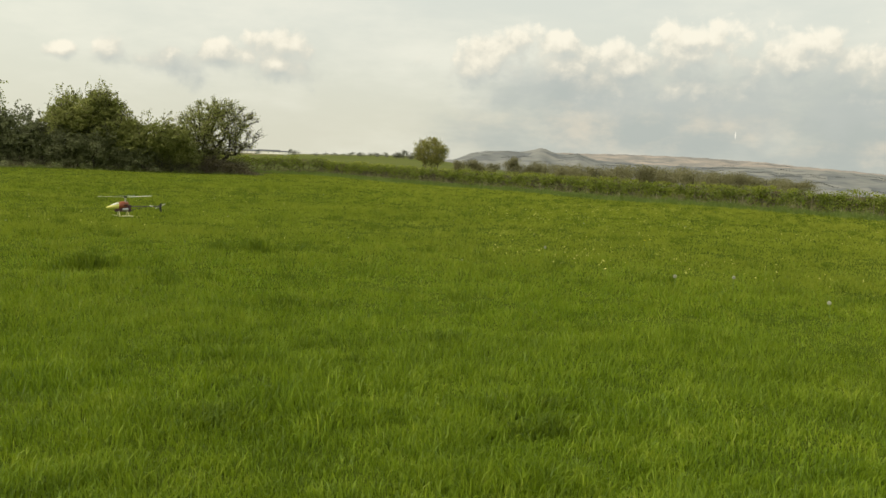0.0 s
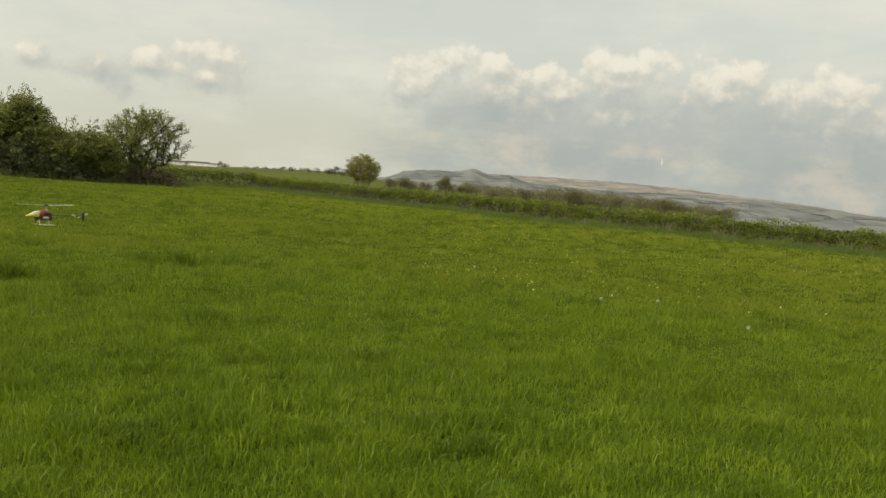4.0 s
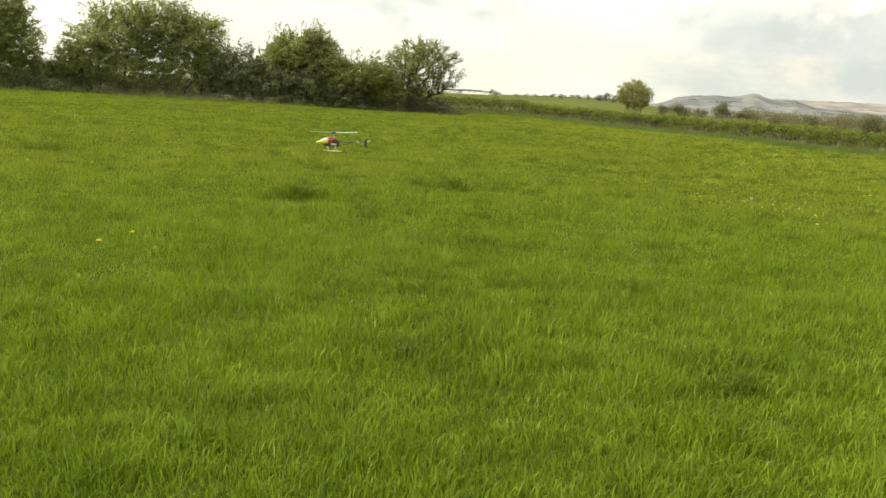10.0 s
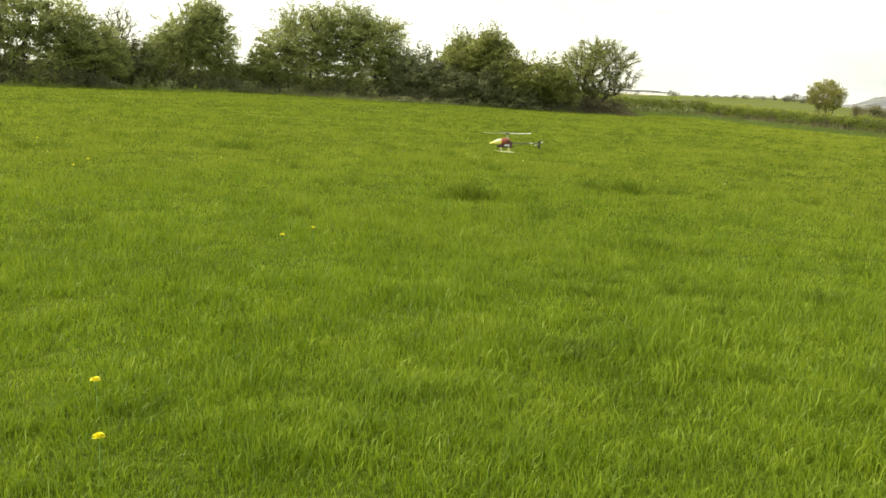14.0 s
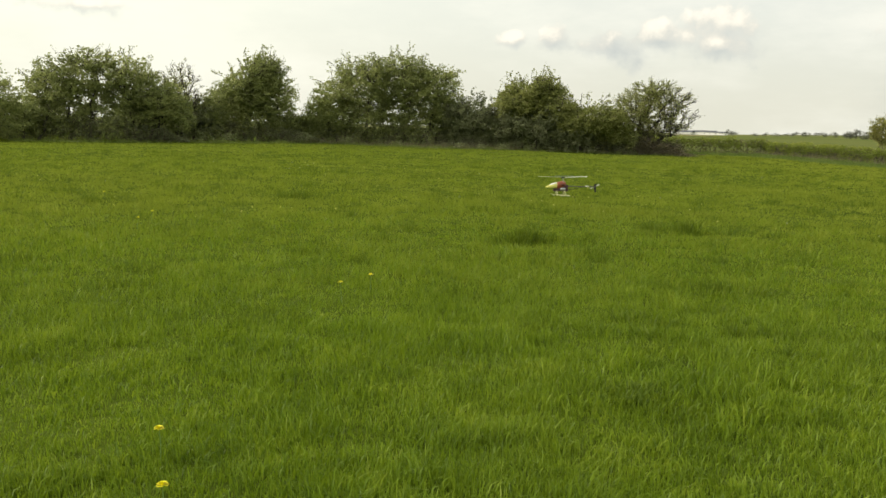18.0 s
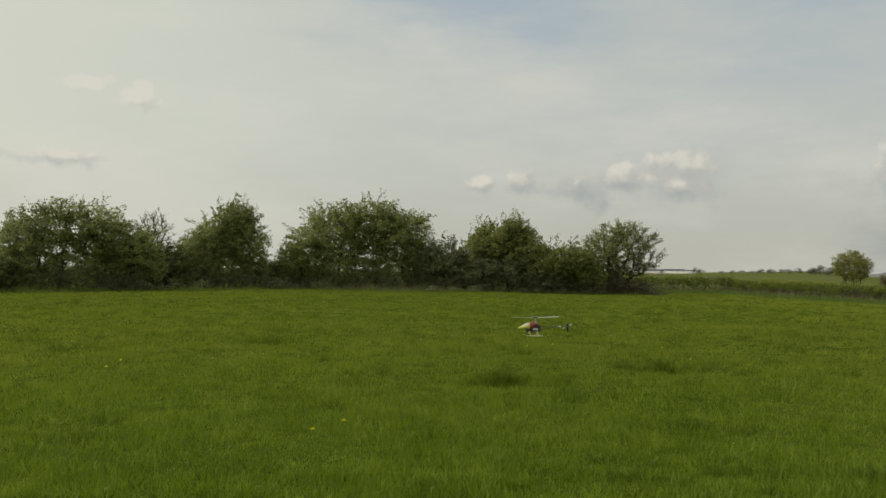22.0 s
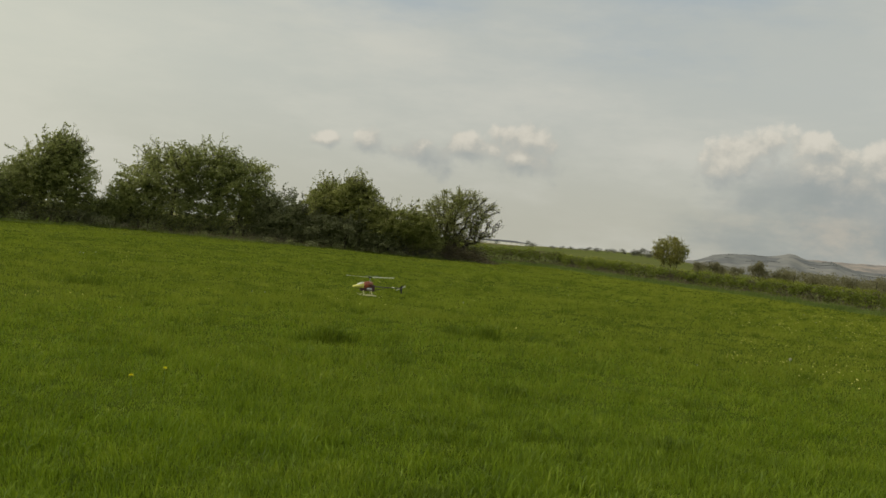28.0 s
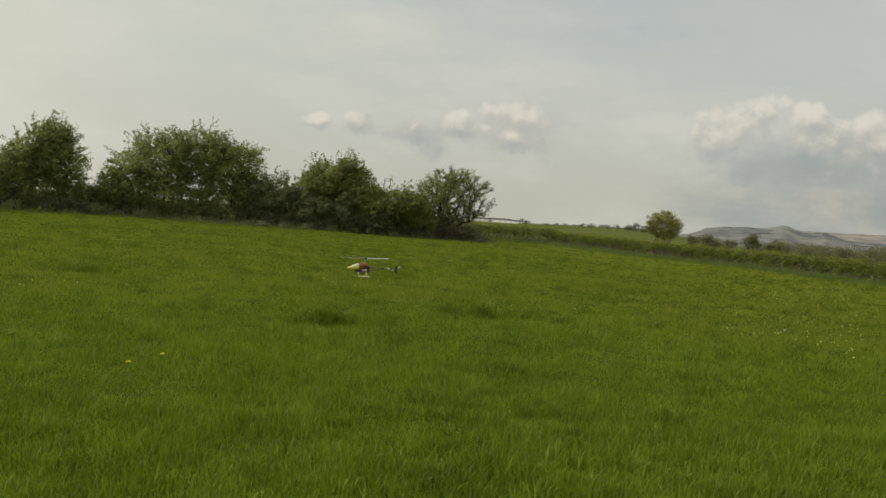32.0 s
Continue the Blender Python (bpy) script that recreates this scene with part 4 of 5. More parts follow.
def grass(name, label, seed, r0, r1, per_m2, clump, height, mat, az0=-37.0, az1=60.0, seg=2, fade_in=0.0, fade_out=0.0, width=0.005, spread=0.03):
    """Blades in loose clumps; further off they stand wider apart and broader."""
    rng = np.random.default_rng(seed)
    near = 4.5
    # even share in r * density(r): constant up to near, then falling with the square of the distance
    rs = np.linspace(r0, r1, 4000)
    dens = per_m2 * np.minimum(1.0, (near / rs) ** 2) * rs * radians(az1 - az0)
    cum = np.concatenate([[0], np.cumsum((dens[1:] + dens[:-1]) / 2 * np.diff(rs))])
    nc = int(cum[-1] / clump)
    r = np.interp(rng.uniform(0, cum[-1], nc), cum, rs)
    a = np.radians(rng.uniform(az0, az1, nc))
    cx, cy = r * np.sin(a), r * np.cos(a)
    ok = in_field(cx, cy)
    if fade_in:
        ok &= rng.random(nc) < (r - r0) / fade_in
    if fade_out:
        ok &= rng.random(nc) < (r1 - r) / fade_out
    rank = sward(cx, cy)
    ok &= rng.random(nc) < 0.8 + 0.4 * rank
    cx, cy, r, rank = cx[ok], cy[ok], r[ok], rank[ok]
    nc = len(cx)
    n = nc * clump
    rr = np.repeat(r, clump)
    wide = width * np.maximum(1.0, rr / near) ** 0.9
    swirl = 9.0 * lattice(np.stack([cx, cy], 1), 0.7, 8)
    clean = rng.normal(size=(nc, 2)) * 0.28 + 0.05 * np.stack([np.cos(swirl), np.sin(swirl)], 1)
    sp = spread + wide * 2.0
    x = np.repeat(cx, clump) + rng.normal(size=n) * sp
    y = np.repeat(cy, clump) + rng.normal(size=n) * sp
    z = ground_z(x, y) - 0.005
    h = height * np.repeat(0.42 + 1.12 * rank, clump) * rng.uniform(0.45, 1.2, n) * np.repeat(rng.uniform(0.75, 1.25, nc), clump)
    lean = np.repeat(clean, clump, 0) + rng.normal(size=(n, 2)) * 0.3
    th = rng.uniform(0, np.pi, n)
    w = wide * rng.uniform(0.6, 1.35, n)
    side = np.stack([np.cos(th) * w / 2, np.sin(th) * w / 2, np.zeros(n)], 1)
    base = np.stack([x, y, z], 1)
    mid = base + np.stack([lean[:, 0] * h * 0.3, lean[:, 1] * h * 0.3, h * 0.58], 1)
    tip = base + np.stack([lean[:, 0] * h, lean[:, 1] * h, h * (1.0 - 0.25 * np.hypot(lean[:, 0], lean[:, 1]))], 1)
    if seg == 2:
        v = np.stack([base - side, base + side, mid + side * 0.85, mid - side * 0.85, tip], 1).reshape(-1, 3)
        k = np.arange(n)[:, None] * 5
        loops = (k + np.array([[0, 1, 2, 3, 3, 2, 4]])).ravel()
        starts = (np.arange(n)[:, None] * 7 + np.array([[0, 4]])).ravel()
    else:
        v = np.stack([base - side, base + side, tip], 1).reshape(-1, 3)
        loops = np.arange(n * 3)
        starts = np.arange(n) * 3
    me = mesh_np(name, v, loops, starts, [mat])
    return tagged(new(name, me), label, "grass", kind="stuff")


grass("grass", "lush green meadow grass blades", 201, 2.7, 8.0, 6400, 6, 0.09, M_GRASS, fade_out=3.5, width=0.006)
grass("grass", "green meadow grass", 205, 4.5, 18.0, 9500, 6, 0.082, M_GRASS, seg=1, fade_in=3.5, fade_out=10.0, width=0.0056)
# far ring of the same meadow grass, in the olive grazing-view colour
grass("grass", "olive-green meadow grass of the far field", 202, 8.0, 80.0, 8200, 6, 0.085, M_GRASS_FAR, seg=1, fade_in=10.0, width=0.0048)
grass("grass", "green meadow grass", 203, 0.15, 12.0, 500, 8, 0.11, M_GRASS, az0=60.0, az1=323.0, seg=1, width=0.009)
grass("grass", "green meadow grass", 204, 0.15, 2.8, 2500, 8, 0.11, M_GRASS, seg=1)


def verge(label, a, b, seed, n, height, mat, depth=0.5):
    rng = np.random.default_rng(seed)
    a, b = np.array(a, float), np.array(b, float)
    t = rng.uniform(0, 1, n)
    nrm = np.array([-(b - a)[1], (b - a)[0]]) / np.linalg.norm(b - a)
    p = a + (b - a) * t[:, None] + nrm * (rng.normal(size=n) * depth)[:, None]
    z = ground_z(p[:, 0], p[:, 1])
    h = height * rng.uniform(0.4, 1.2, n) * (0.75 + 0.35 * np.sin(t * 97) * np.sin(t * 41 + 1))
    th = rng.uniform(0, np.pi, n)
    s = np.stack([np.cos(th), np.sin(th), np.zeros(n)], 1) * (0.012 * rng.uniform(0.6, 1.4, n))[:, None]
    base = np.concatenate([p, z[:, None]], 1)
    tip = base + np.concatenate([rng.normal(size=(n, 2)) * 0.25 * h[:, None], h[:, None]], 1)
    v = np.stack([base - s, base + s, tip], 1).reshape(-1, 3)
    tagged(new("verge_grass", mesh_np("verge_grass", v, np.arange(n * 3), np.arange(n) * 3, [mat])), label, "grass", kind="stuff")


for i, (p, q) in enumerate(zip(HEDGE_LINE, HEDGE_LINE[1:])):
    k = Vector(q) - Vector(p)
    k = Vector((k.y, -k.x)).normalized()
    long = (Vector(q) - Vector(p)).length
    verge("tall blue-green grass uncut at the foot of the hedge", (p[0] + k.x * 1.25, p[1] + k.y * 1.25), (q[0] + k.x * 1.25, q[1] + k.y * 1.25), 220 + i, int(long * 950), 0.3, M_MARGIN, 0.55)
    verge("pale dry stalks at the foot of the hedge", (p[0] + k.x * 0.72, p[1] + k.y * 0.72), (q[0] + k.x * 0.72, q[1] + k.y * 0.72), 230 + i, int(long * (30 if i == 0 else 70)), 0.6, M_STALK, 0.12)
verge("tall shaded grass below the trees", (-26.0, 47.2), (-13.0, 59.0), 214, 5000, 0.26, M_VERGE, 0.35)
verge("tall shaded grass below the trees", (-13.0, 59.4), (13.0, 60.2), 215, 8000, 0.26, M_VERGE, 0.35)
verge("pale dry stalks below the trees", (-13.0, 59.8), (12.0, 60.6), 216, 3500, 0.6, M_STALK, 0.3)


def weeds(az, r, half, height, seed, count):
    """A clump of pale leaves, added for a bright patch at the foot of the trees."""
    rng = np.random.default_rng(seed)
    x, y, _ = away(az, 0, r)
    c = np.stack([rng.normal(size=count) * half * 0.5, rng.normal(size=count) * 0.15, rng.uniform(0.25, 1.0, count) * height], 1)
    ob = new("pale_clump", quads_mesh("pale_clump", leaf_quads(rng, c, 0.085, 0.5), M_PALE_CLUMP))
    ob.matrix_world = pose(x, y, float(ground_z(x, y)), 0, 0, -az)
    return tagged(ob, "pale green leaf clump added for a bright patch below the trees", "weeds", "weeds below the trees", "stuff")


# clumps added where bright patches show between the tree feet
for i, (az, r, half, h) in enumerate([(-2.4, 59.7, 0.45, 0.42), (-1.1, 59.7, 0.3, 0.36), (0.3, 59.7, 0.5, 0.42), (1.9, 59.7, 0.35, 0.4), (3.3, 59.8, 0.4, 0.34), (4.2, 59.8, 0.3, 0.36), (5.8, 59.9, 0.35, 0.3), (-9.6, 60.2, 0.5, 0.5), (-11.9, 60.3, 0.5, 0.75), (-12.4, 60.3, 0.4, 0.55),
                                      (-6.2, 60.2, 0.3, 0.4), (-16.6, 58.6, 0.5, 0.6), (-18.2, 57.5, 0.6, 0.7)]):
    weeds(az, r, half, h, 350 + i, 150)


def tussock(az, r, half, seed, height=0.3, n=900):
    """A rank tuft of coarse dark grass."""
    rng = np.random.default_rng(seed)
    n = n // 3
    x0, y0, _ = away(az, 0, r)
    z0 = float(ground_z(x0, y0))
    hubs = rng.normal(size=(7, 2)) * half * np.array([0.75, 0.4])
    own = rng.choice(7, n, p=np.array([9, 6, 5, 4, 3, 2, 2]) / 31)
    x, y = hubs[own, 0] + rng.normal(size=n) * half * 0.22, hubs[own, 1] + rng.normal(size=n) * half * 0.16
    d = np.exp(-(x / half) ** 2 - (y / half) ** 2)
    h = height * 0.75 * (0.4 + 0.8 * d) * rng.uniform(0.6, 1.2, n)
    out = np.stack([x / half, y / half], 1) * 0.5 + rng.normal(size=(n, 2)) * 0.35
    th = rng.uniform(0, np.pi, n)
    s = np.stack([np.cos(th), np.sin(th), np.zeros(n)], 1) * (0.007 * rng.uniform(0.7, 1.4, n))[:, None]
    base = np.stack([x, y, np.full(n, -0.01)], 1)
    mid = base + np.concatenate([out * h[:, None] * 0.35, (h * 0.65)[:, None]], 1)
    tip = base + np.concatenate([out * h[:, None] * 1.1, (h * 0.85)[:, None]], 1)
    v = np.stack([base - s, base + s, mid + s * 0.8, mid - s * 0.8, tip], 1).reshape(-1, 3)
    k = np.arange(n)[:, None] * 5
    loops = (k + np.array([[0, 1, 2, 3, 3, 2, 4]])).ravel()
    starts = (np.arange(n)[:, None] * 7 + np.array([[0, 4]])).ravel()
    ob = new("grass_tussock", mesh_np("grass_tussock", v, loops, starts, [M_TUSSOCK]))
    ob.matrix_world = pose(x0, y0, z0, 0, 0, -az)
    return tagged(ob, "coarse dark green tussock standing above the meadow grass", "grass tussock", "tussocks in the meadow", "stuff")


for i, (az, r, half, h, n) in enumerate([(2.05, 12.9, 0.45, 0.3, 900), (1.2, 12.6, 0.25, 0.22, 350), (11.9, 14.9, 0.35, 0.34, 800), (10.6, 14.7, 0.35, 0.26, 500), (-12.2, 19.7, 0.5, 0.26, 600),
                                         (-10.6, 28.3, 0.6, 0.28, 500), (-24.2, 18.4, 0.35, 0.28, 450), (6.0, 11.8, 0.25, 0.2, 300),
                                         (13.8, 9.8, 0.57, 0.18, 675), (12.0, 7.2, 0.57, 0.162, 810), (8.2, 5.45, 0.52, 0.144, 810), (28.5, 5.9, 0.46, 0.153, 675), (9.3, 7.9, 0.4, 0.153, 540), (23.9, 7.9, 0.52, 0.171, 675), (30.4, 5.4, 0.4, 0.144, 585)]):
    tussock(az, r, half, 300 + i, h, n)


def small_tufts(seed, count):
    """Rank dark tufts a hand or two across, scattered over the meadow."""
    rng = np.random.default_rng(seed)
    r, a = np.sqrt(rng.uniform(7.0 ** 2, 42.0 ** 2, count)), np.radians(rng.uniform(-42, 60, count))
    half = rng.uniform(0.07, 0.24, count)
    per = 60
    n = count * per
    hw = np.repeat(half, per)
    dx, dy = rng.normal(size=n) * hw * 0.6, rng.normal(size=n) * hw * 0.5
    x, y = np.repeat(r * np.sin(a), per) + dx, np.repeat(r * np.cos(a), per) + dy
    keep = in_field(x, y, 1.0)
    x, y, dx, dy, hw = x[keep], y[keep], dx[keep], dy[keep], hw[keep]
    n = len(x)
    h = (0.09 + 0.5 * hw) * rng.uniform(0.6, 1.25, n) * (1 - 0.25 * np.hypot(dx, dy) / hw)
    th = rng.uniform(0, np.pi, n)
    s = np.stack([np.cos(th), np.sin(th), np.zeros(n)], 1) * (0.006 * rng.uniform(0.7, 1.5, n))[:, None]
    base = np.stack([x, y, ground_z(x, y) - 0.01], 1)
    lean = np.stack([dx / hw, dy / hw], 1) * 0.45 + rng.normal(size=(n, 2)) * 0.3
    tip = base + np.concatenate([lean * h[:, None], h[:, None]], 1)
    v = np.stack([base - s, base + s, tip], 1).reshape(-1, 3)
    tagged(new("grass_tufts", mesh_np("grass_tufts", v, np.arange(n * 3), np.arange(n) * 3, [M_TUSSOCK])), "small dark green tufts scattered over the meadow", "grass", kind="stuff")


small_tufts(330, 800)


# ---- flowers ----
M_YELLOW = plain("dandelion_petals", (0.85, 0.78, 0.02), 0.6, vary=0.1, scale=90)
M_CUP = plain("buttercup_petals", (0.84, 0.78, 0.22), 0.6, vary=0.1, scale=90)
M_STEM = plain("flower_stem", (0.16, 0.26, 0.06), 0.5, vary=0.2)
M_WHITE = plain("seed_head", (0.56, 0.56, 0.46), 0.8, vary=0.1, scale=80)


def dandelion(az, r, seed, h=0.17, size=0.024, clock=False):
    """A flower whose head hides the ground r metres off."""
    rng = np.random.default_rng(seed)
    r *= 1 - h / EYE[2]
    x0, y0, _ = away(az, 0, r)
    z0 = float(ground_z(x0, y0))
    if clock:
        root = thing("dandelion_clock", pose(x0, y0, z0, 0, 0, 0), "white fluffy dandelion seed head on a thin stem", "flower", "flowers in the meadow")
        n = 130
        d = rng.normal(size=(n, 3))
        d /= np.linalg.norm(d, axis=1, keepdims=True)
        c = np.array([0, 0, h])
        s = np.cross(d, rng.normal(size=(n, 3)))
        s /= np.linalg.norm(s, axis=1, keepdims=True)
        q = np.stack([c + d * size * 0.2, c + d * size + s * size * 0.22, c + d * size * 1.1, c + d * size - s * size * 0.22], 1)
        part("seed_head", quads_mesh("seed_head", q, M_WHITE), None, root)
    else:
        root = thing("dandelion", pose(x0, y0, z0, 0, 0, 0), "yellow dandelion in open flower on a green stem", "flower", "flowers in the meadow")
        n = 90
        a = rng.uniform(0, 2 * np.pi, n)
        lay = rng.uniform(0, 1, n)
        d = np.stack([np.cos(a) * np.cos(lay * 1.3), np.sin(a) * np.cos(lay * 1.3), np.sin(lay * 1.3) * 0.7], 1)
        s = np.stack([-np.sin(a), np.cos(a), np.zeros(n)], 1) * 0.0035
        c = np.array([0, 0, h])
        q = np.stack([c + d * 0.002 - s * 0.5, c + d * size * 0.9 - s, c + d * size, c + d * size * 0.9 + s], 1)
        part("flower_head", quads_mesh("flower_head", q, M_YELLOW), None, root)
    part("stem", tube_mesh("stem", [wander(rng, (rng.normal() * 0.01, 0, -0.01), (0, 0, h), 4, 0.1, 0.0025, 0.002)], M_STEM, 5), None, root)
    return root


for i, (az, r, clock) in enumerate([(-20.85, 4.1, 0), (-21.0, 4.9, 0), (-9.78, 9.3, 0), (-7.85, 9.8, 0), (37.95, 14.0, 1), (41.4, 14.5, 1), (46.8, 12.5, 1), (-22.0, 15.0, 0), (-21.2, 16.2, 0),
                                    (36.0, 20.3, 0), (36.3, 20.6, 0), (-23.9, 20.9, 0), (29.9, 17.6, 1)]):
    dandelion(az, r, 400 + i, 0.2 if r < 6 else 0.19, (0.026 if r < 6 else 0.027) if not clock else 0.022, bool(clock))


def specks(name, label, seed, n, az0, az1, r0, r1, mat, size):
    rng = np.random.default_rng(seed)
    r, a = np.sqrt(rng.uniform(r0 * r0, r1 * r1, n)), np.radians(rng.uniform(az0, az1, n))
    x, y = r * np.sin(a), r * np.cos(a)
    ok = (np.sin(x * 0.5 + 1) * np.sin(y * 0.37) + rng.normal(size=n) * 0.5 > 0.1) & in_field(x, y, 0.5)
    x, y = x[ok], y[ok]
    c = np.stack([x, y, ground_z(x, y) + rng.uniform(0.1, 0.17, len(x))], 1)
    c = np.repeat(c, 4, 0) + rng.normal(size=(len(c) * 4, 3)) * size * 0.25
    tagged(new(name, quads_mesh(name, leaf_quads(rng, c, size, 0.6), mat)), label, "flowers", kind="stuff")


specks("buttercups", "scattered small yellow buttercups", 501, 1700, 26, 62, 13, 34, M_CUP, 0.0155)
specks("buttercups", "scattered small yellow buttercups", 502, 260, -40, 14, 14, 34, M_CUP, 0.017)
specks("daisies", "scattered small white daisies", 503, 90, 14, 62, 12, 36, M_WHITE, 0.014)
specks("daisies", "scattered small white daisies", 504, 40, -40, 14, 14, 34, M_WHITE, 0.018)


# ---- farm on the skyline ----
M_WALL = plain("whitewash", (0.78, 0.77, 0.74), 0.8, vary=0.08, scale=0.6)
M_ROOF = plain("slate_roof", (0.10, 0.105, 0.115), 0.7, vary=0.15, scale=0.8)
M_DOOR = plain("dark_opening", (0.05, 0.05, 0.055), 0.6)


def box_bm(x0, x1, y0, y1, z0, z1, bevel=0.0):
    bm = bmesh.new()
    bmesh.ops.create_cube(bm, size=1)
    bmesh.ops.scale(bm, verts=bm.verts, vec=(x1 - x0, y1 - y0, z1 - z0))
    bmesh.ops.translate(bm, verts=bm.verts, vec=((x0 + x1) / 2, (y0 + y1) / 2, (z0 + z1) / 2))
    if bevel:
        bmesh.ops.bevel(bm, geom=bm.edges[:], offset=bevel, segments=2, affect="EDGES")
    return bm


def barn(az, r, w, d, h, ridge, label):
    x, y, _ = away(az, 0, r)
    root = thing("farm_building", pose(x, y, float(ground_z(x, y)), 0, 0, -az - 28), label, "building", "farm buildings on the skyline")
    part("wall", box_bm(-w / 2, w / 2, -d / 2, d / 2, -0.2, h), M_WALL, root, "whitewashed wall")
    bm = bmesh.new()
    o = 0.35
    vs = [bm.verts.new(p) for p in [(-w / 2 - o, -d / 2 - o, h), (w / 2 + o, -d / 2 - o, h), (w / 2 + o, 0, ridge), (-w / 2 - o, 0, ridge), (-w / 2 - o, d / 2 + o, h), (w / 2 + o, d / 2 + o, h)]]
    for f in ((0, 1, 2, 3), (3, 2, 5, 4), (0, 3, 4), (1, 5, 2), (0, 4, 5, 1)):
        bm.faces.new([vs[i] for i in f])
    part("roof", bm, M_ROOF, root)
    for k in (-0.3, 0.05, 0.3):
        part("window", box_bm(k * w - 0.6, k * w + 0.6, -d / 2 - 0.05, -d / 2 + 0.1, h * 0.45, h * 0.8), M_DOOR, root)
    return root


barn(11.2, 1150, 26, 10, 2.7, 4.9, "low grey-roofed farm building far off")
barn(12.45, 1200, 30, 10, 3.2, 5.6, "long white farm shed with a slate roof")
barn(13.35, 1180, 14, 8, 2.9, 4.4, "small white farm outbuilding far off")


def pale_field():
    """A strip of pale stubble between the hedge and the farm."""
    m = surface("stubble", [(0.3, (0.33, 0.28, 0.15)), (0.7, (0.46, 0.40, 0.25))], 0.05, 1.0, 1.0, 0.0, 0.0)
    bm = bmesh.new()
    az = np.linspace(-30.0, 13.0, 12)
    lo = [bm.verts.new((r * math.sin(radians(a)), r * math.cos(radians(a)), 0.3 + float(ground_z(r * math.sin(radians(a)), r * math.cos(radians(a)))))) for a, r in zip(az, np.linspace(260, 470, 12))]
    hi = [bm.verts.new((r * math.sin(radians(a)), r * math.cos(radians(a)), 0.3 + float(ground_z(r * math.sin(radians(a)), r * math.cos(radians(a)))))) for a, r in zip(az, np.linspace(560, 540, 12))]
    for a in range(11):
        bm.faces.new((lo[a], lo[a + 1], hi[a + 1], hi[a]))
    bmesh.ops.recalc_face_normals(bm, faces=bm.faces)
    tagged(part("pale_field", bm, m), "strip of pale stubble field", "field", kind="structure")


pale_field()


# ---- model helicopter ----
def lathe(rows, seg=16):
    """A closed body of revolution from (along, radius y, radius z, centre z) rows."""
    bm = bmesh.new()
    rings = []
    for x, ry, rz, cz in rows:
        rings.append([bm.verts.new((x, ry * math.cos(2 * math.pi * k / seg), cz + rz * math.sin(2 * math.pi * k / seg))) for k in range(seg)])
    for a, b in zip(rings, rings[1:]):
        for k in range(seg):
            bm.faces.new((a[k], a[(k + 1) % seg], b[(k + 1) % seg], b[k]))
    bm.faces.new(rings[0][::-1])
    bm.faces.new(rings[-1])
    bmesh.ops.recalc_face_normals(bm, faces=bm.faces)
    return smooth(bm)


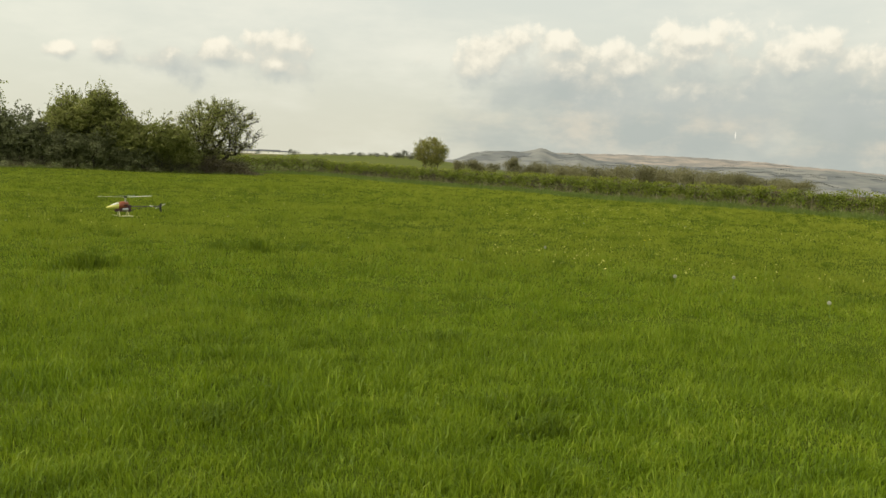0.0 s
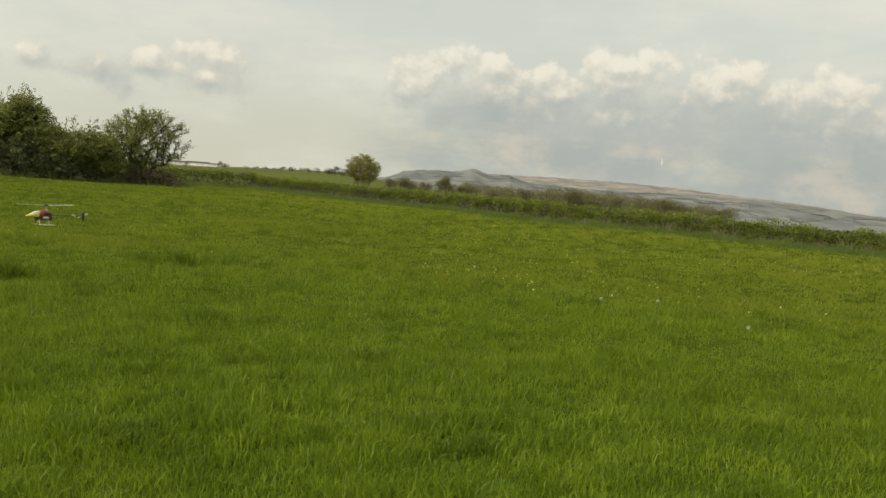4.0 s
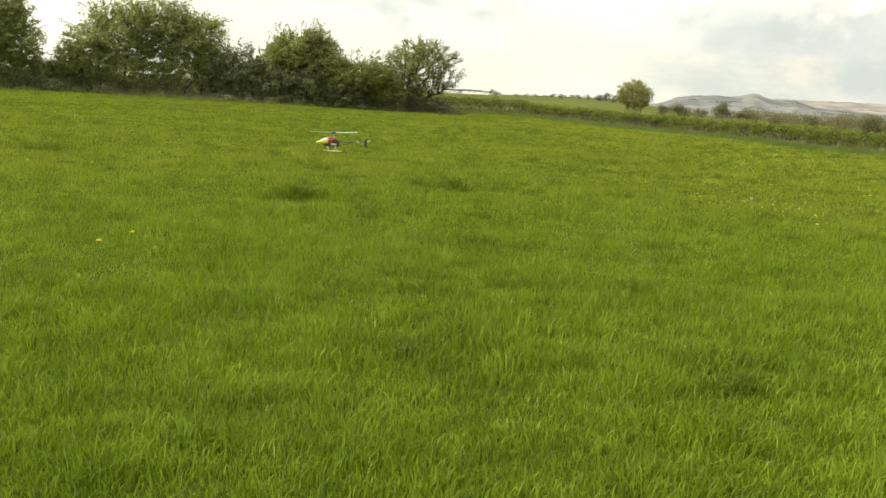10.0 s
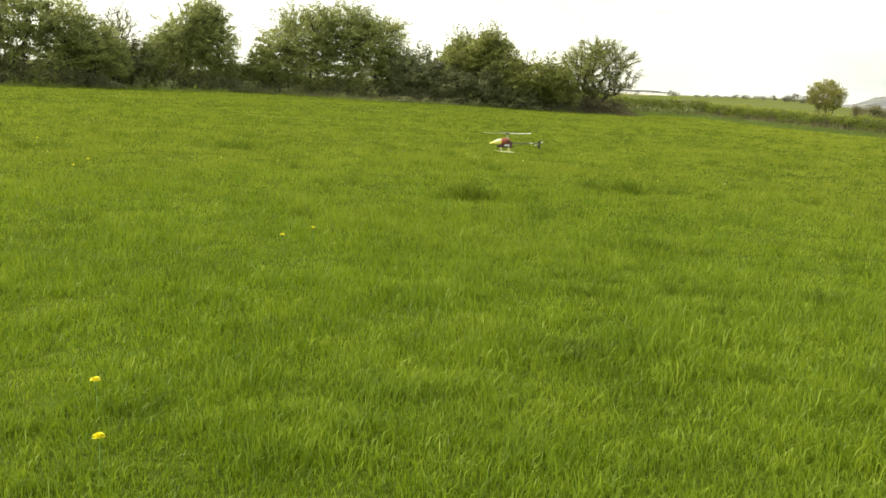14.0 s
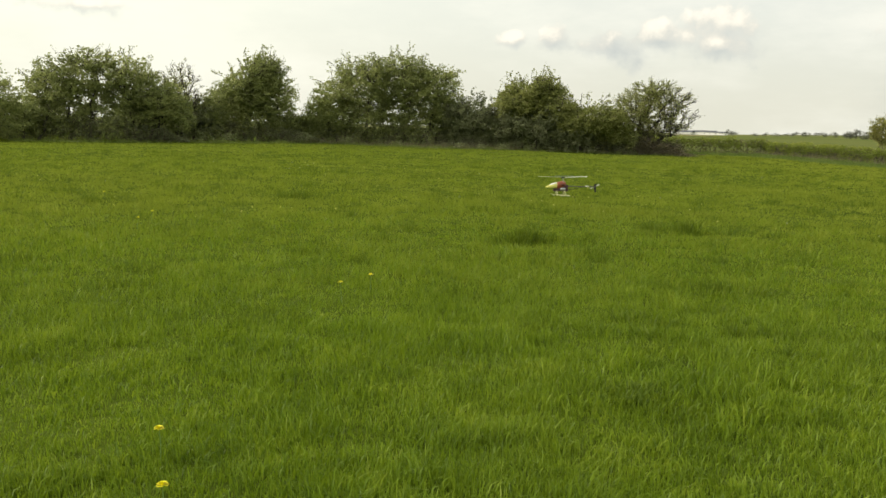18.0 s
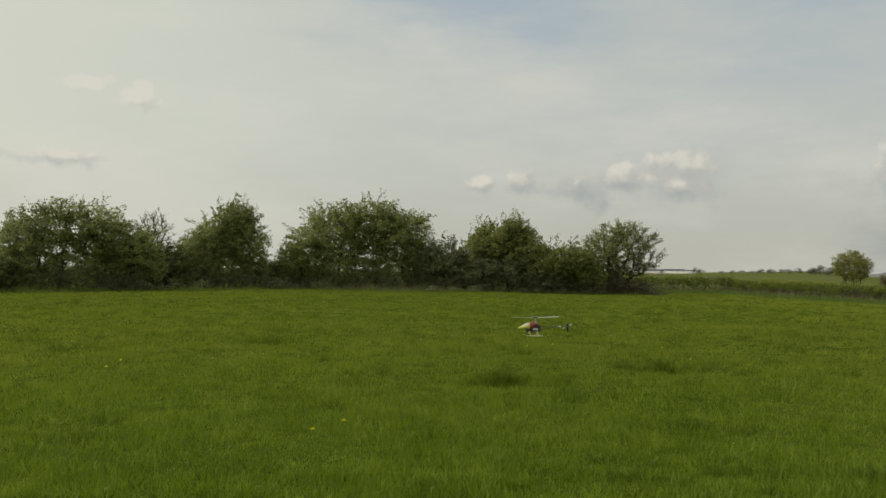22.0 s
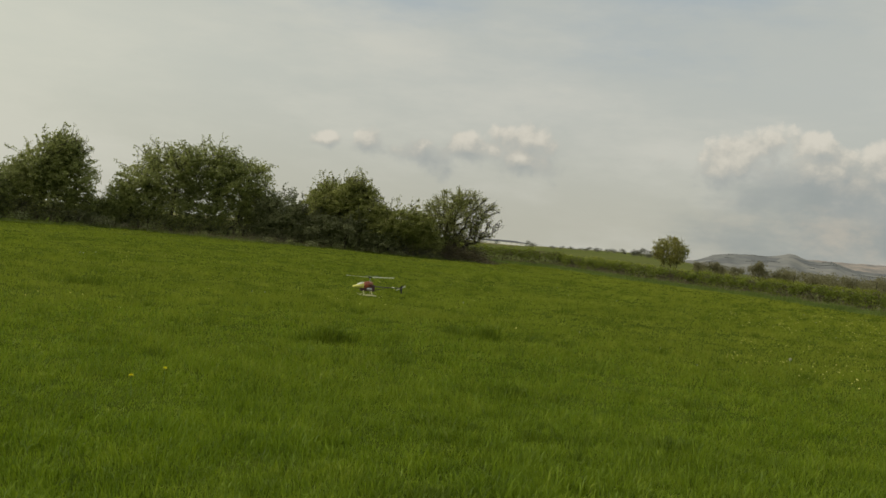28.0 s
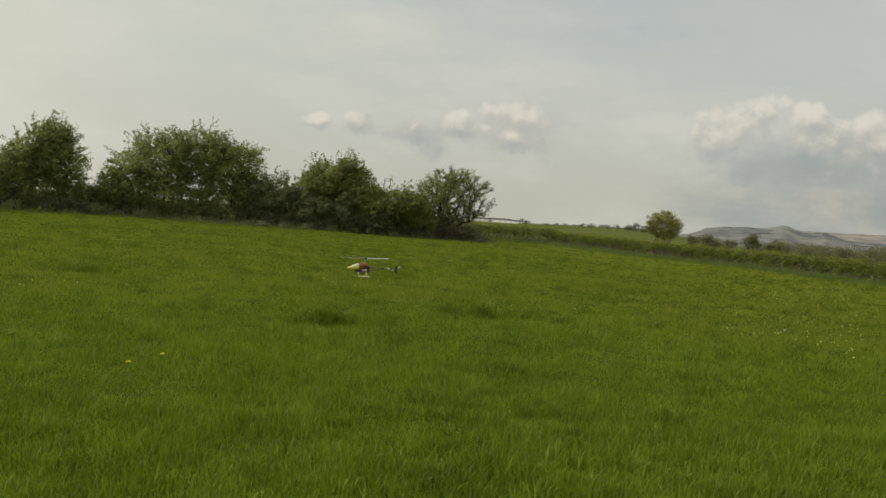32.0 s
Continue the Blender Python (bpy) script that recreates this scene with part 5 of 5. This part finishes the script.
def helicopter(az, r, heading):
    x, y, _ = away(az, 0, r)
    z = float(ground_z(x, y)) + 0.02
    root = thing("model_helicopter", pose(x, y, z, 0, 0, heading), "radio-controlled model helicopter with a yellow nose standing in grass", "model helicopter")
    m_yel = plain("canopy_yellow", (0.74, 0.70, 0.18), 0.25, spec=0.5, vary=0.05)
    m_white = plain("canopy_white", (0.8, 0.79, 0.68), 0.3, spec=0.5, vary=0.04)
    m_red = plain("canopy_red", (0.29, 0.075, 0.035), 0.3, spec=0.5, vary=0.08)
    m_blk = plain("carbon_black", (0.02, 0.02, 0.022), 0.4, vary=0.2)
    m_boom = plain("boom_grey", (0.10, 0.092, 0.075), 0.4, vary=0.15)
    m_skid = plain("skid_cream", (0.76, 0.73, 0.45), 0.4, vary=0.06)
    m_frame = plain("frame_maroon", (0.075, 0.035, 0.045), 0.4, vary=0.2)
    m_met = plain("alloy", (0.55, 0.55, 0.56), 0.3, 1.0, vary=0.06)
    # nose points along +x
    canopy = part("canopy", lathe([(0.40, 0.004, 0.004, 0.205), (0.38, 0.02, 0.018, 0.206), (0.32, 0.04, 0.034, 0.214), (0.25, 0.055, 0.05, 0.226), (0.17, 0.062, 0.066, 0.24), (0.12, 0.062, 0.075, 0.248)]), m_yel, root, "glossy yellow nose canopy")
    part("canopy_flash", lathe([(0.12, 0.0625, 0.0755, 0.248), (0.06, 0.06, 0.084, 0.262), (-0.02, 0.052, 0.078, 0.278), (-0.1, 0.036, 0.05, 0.285)]), m_red, canopy, "red rear of the canopy")
    part("windscreen", lathe([(0.31, 0.015, 0.012, 0.24), (0.26, 0.04, 0.028, 0.256), (0.2, 0.05, 0.034, 0.276), (0.13, 0.045, 0.03, 0.30)], 12), m_white, canopy, "white painted window panel")
    part("frame", box_bm(-0.16, 0.2, -0.028, 0.028, 0.11, 0.27, 0.006), m_frame, root)
    part("engine", lathe([(-0.1, 0.03, 0.03, 0.16), (-0.08, 0.045, 0.045, 0.16), (0.02, 0.045, 0.045, 0.16), (0.04, 0.03, 0.03, 0.16)], 12), m_met, root)
    part("main_gear", lathe([(-0.012, 0.07, 0.07, 0.0), (0.012, 0.07, 0.07, 0.0)], 24), m_blk, root).matrix_local = pose(-0.03, 0, 0.265, 0, 90, 0)
    part("mast", tube_mesh("mast", [[((-0.03, 0, 0.26), 0.007), ((-0.03, 0, 0.47), 0.006)]], m_met, 8), None, root)
    head = part("rotor_head", box_bm(-0.075, 0.015, -0.018, 0.018, 0.435, 0.465, 0.006), m_blk, root)
    for s in (-1, 1):
        part("link", tube_mesh("link", [[((-0.03 + 0.02 * s, 0.03 * s, 0.30), 0.003), ((-0.03 + 0.03 * s, 0.03 * s, 0.44), 0.003)]], m_met, 5), None, head)
    part("swashplate", lathe([(-0.006, 0.04, 0.04, 0), (0.006, 0.04, 0.04, 0)], 20), m_met, root).matrix_local = pose(-0.03, 0, 0.33, 0, 90, 0)
    for turn in (14, 194):
        bm = box_bm(0.05, 0.66, -0.027, 0.027, -0.0035, 0.0035, 0.003)
        for v in bm.verts:
            v.co.z += (v.co.x - 0.05) * 0.03
        part("rotor_blade", bm, m_white, root, "white main rotor blade").matrix_local = pose(-0.03, 0, 0.45, 4, 0, turn)
    part("flybar", tube_mesh("flybar", [[((-0.25, 0.25, 0), 0.003), ((0.25, -0.25, 0), 0.003)]], m_met, 6), None, root).matrix_local = pose(-0.03, 0, 0.478, 0, 0, 83)
    part("tail_boom", tube_mesh("tail_boom", [[((-0.14, 0, 0.23), 0.014), ((-0.5, 0, 0.232), 0.013), ((-0.84, 0, 0.234), 0.012)]], m_boom, 10), None, root)
    for s in (-1, 1):
        part("boom_strut", tube_mesh("boom_strut", [[((-0.12, 0.03 * s, 0.13), 0.004), ((-0.5, 0.01 * s, 0.222), 0.004)]], m_blk, 6), None, root)
    bm = bmesh.new()
    for yy in (-0.0025, 0.0025):
        bm.faces.new([bm.verts.new((a, yy, b)) for a, b in ((-0.80, 0.24), (-0.84, 0.31), (-0.88, 0.31), (-0.865, 0.23), (-0.87, 0.10), (-0.84, 0.10), (-0.81, 0.21))])
    bmesh.ops.bridge_loops(bm, edges=[e for e in bm.edges if e.is_boundary])
    part("tail_fin", bm, m_blk, root)
    bm = bmesh.new()
    for zz in (0.243, 0.247):
        bm.faces.new([bm.verts.new((a, b, zz)) for a, b in ((-0.6, -0.1), (-0.66, -0.11), (-0.66, 0.11), (-0.6, 0.1))])
    bmesh.ops.bridge_loops(bm, edges=[e for e in bm.edges if e.is_boundary])
    part("stabiliser", bm, m_white, root, "white horizontal tail fin")
    hub = part("tail_rotor_hub", lathe([(-0.015, 0.012, 0.012, 0), (0.015, 0.012, 0.012, 0)], 10), m_met, root)
    hub.matrix_local = pose(-0.845, -0.03, 0.236, 0, 0, 90)
    for turn in (25, 205):
        part("tail_blade", box_bm(0.015, 0.125, -0.0025, 0.0025, -0.013, 0.013, 0.002), m_white, root, "white tail rotor blade").matrix_local = pose(-0.845, -0.045, 0.236, 0, turn, 0)
    for s in (-1, 1):
        w = [((0.24, 0.11 * s, 0.045), 0.008), ((0.2, 0.11 * s, 0.014), 0.009), ((0.0, 0.11 * s, 0.01), 0.009), ((-0.2, 0.11 * s, 0.012), 0.009)]
        part("skid", tube_mesh("skid", [w], m_skid, 8), None, root, "cream landing skid")
    for px in (0.12, -0.08):
        w = [((px, 0.11, 0.012), 0.007), ((px, 0.085, 0.07), 0.008), ((px, 0.03, 0.115), 0.009), ((px, -0.03, 0.115), 0.009), ((px, -0.085, 0.07), 0.008), ((px, -0.11, 0.012), 0.007)]
        part("skid_strut", tube_mesh("skid_strut", [w], m_skid, 8), None, root, "cream curved undercarriage strut")
    return root


helicopter(4.0, 22.3, 190.0)
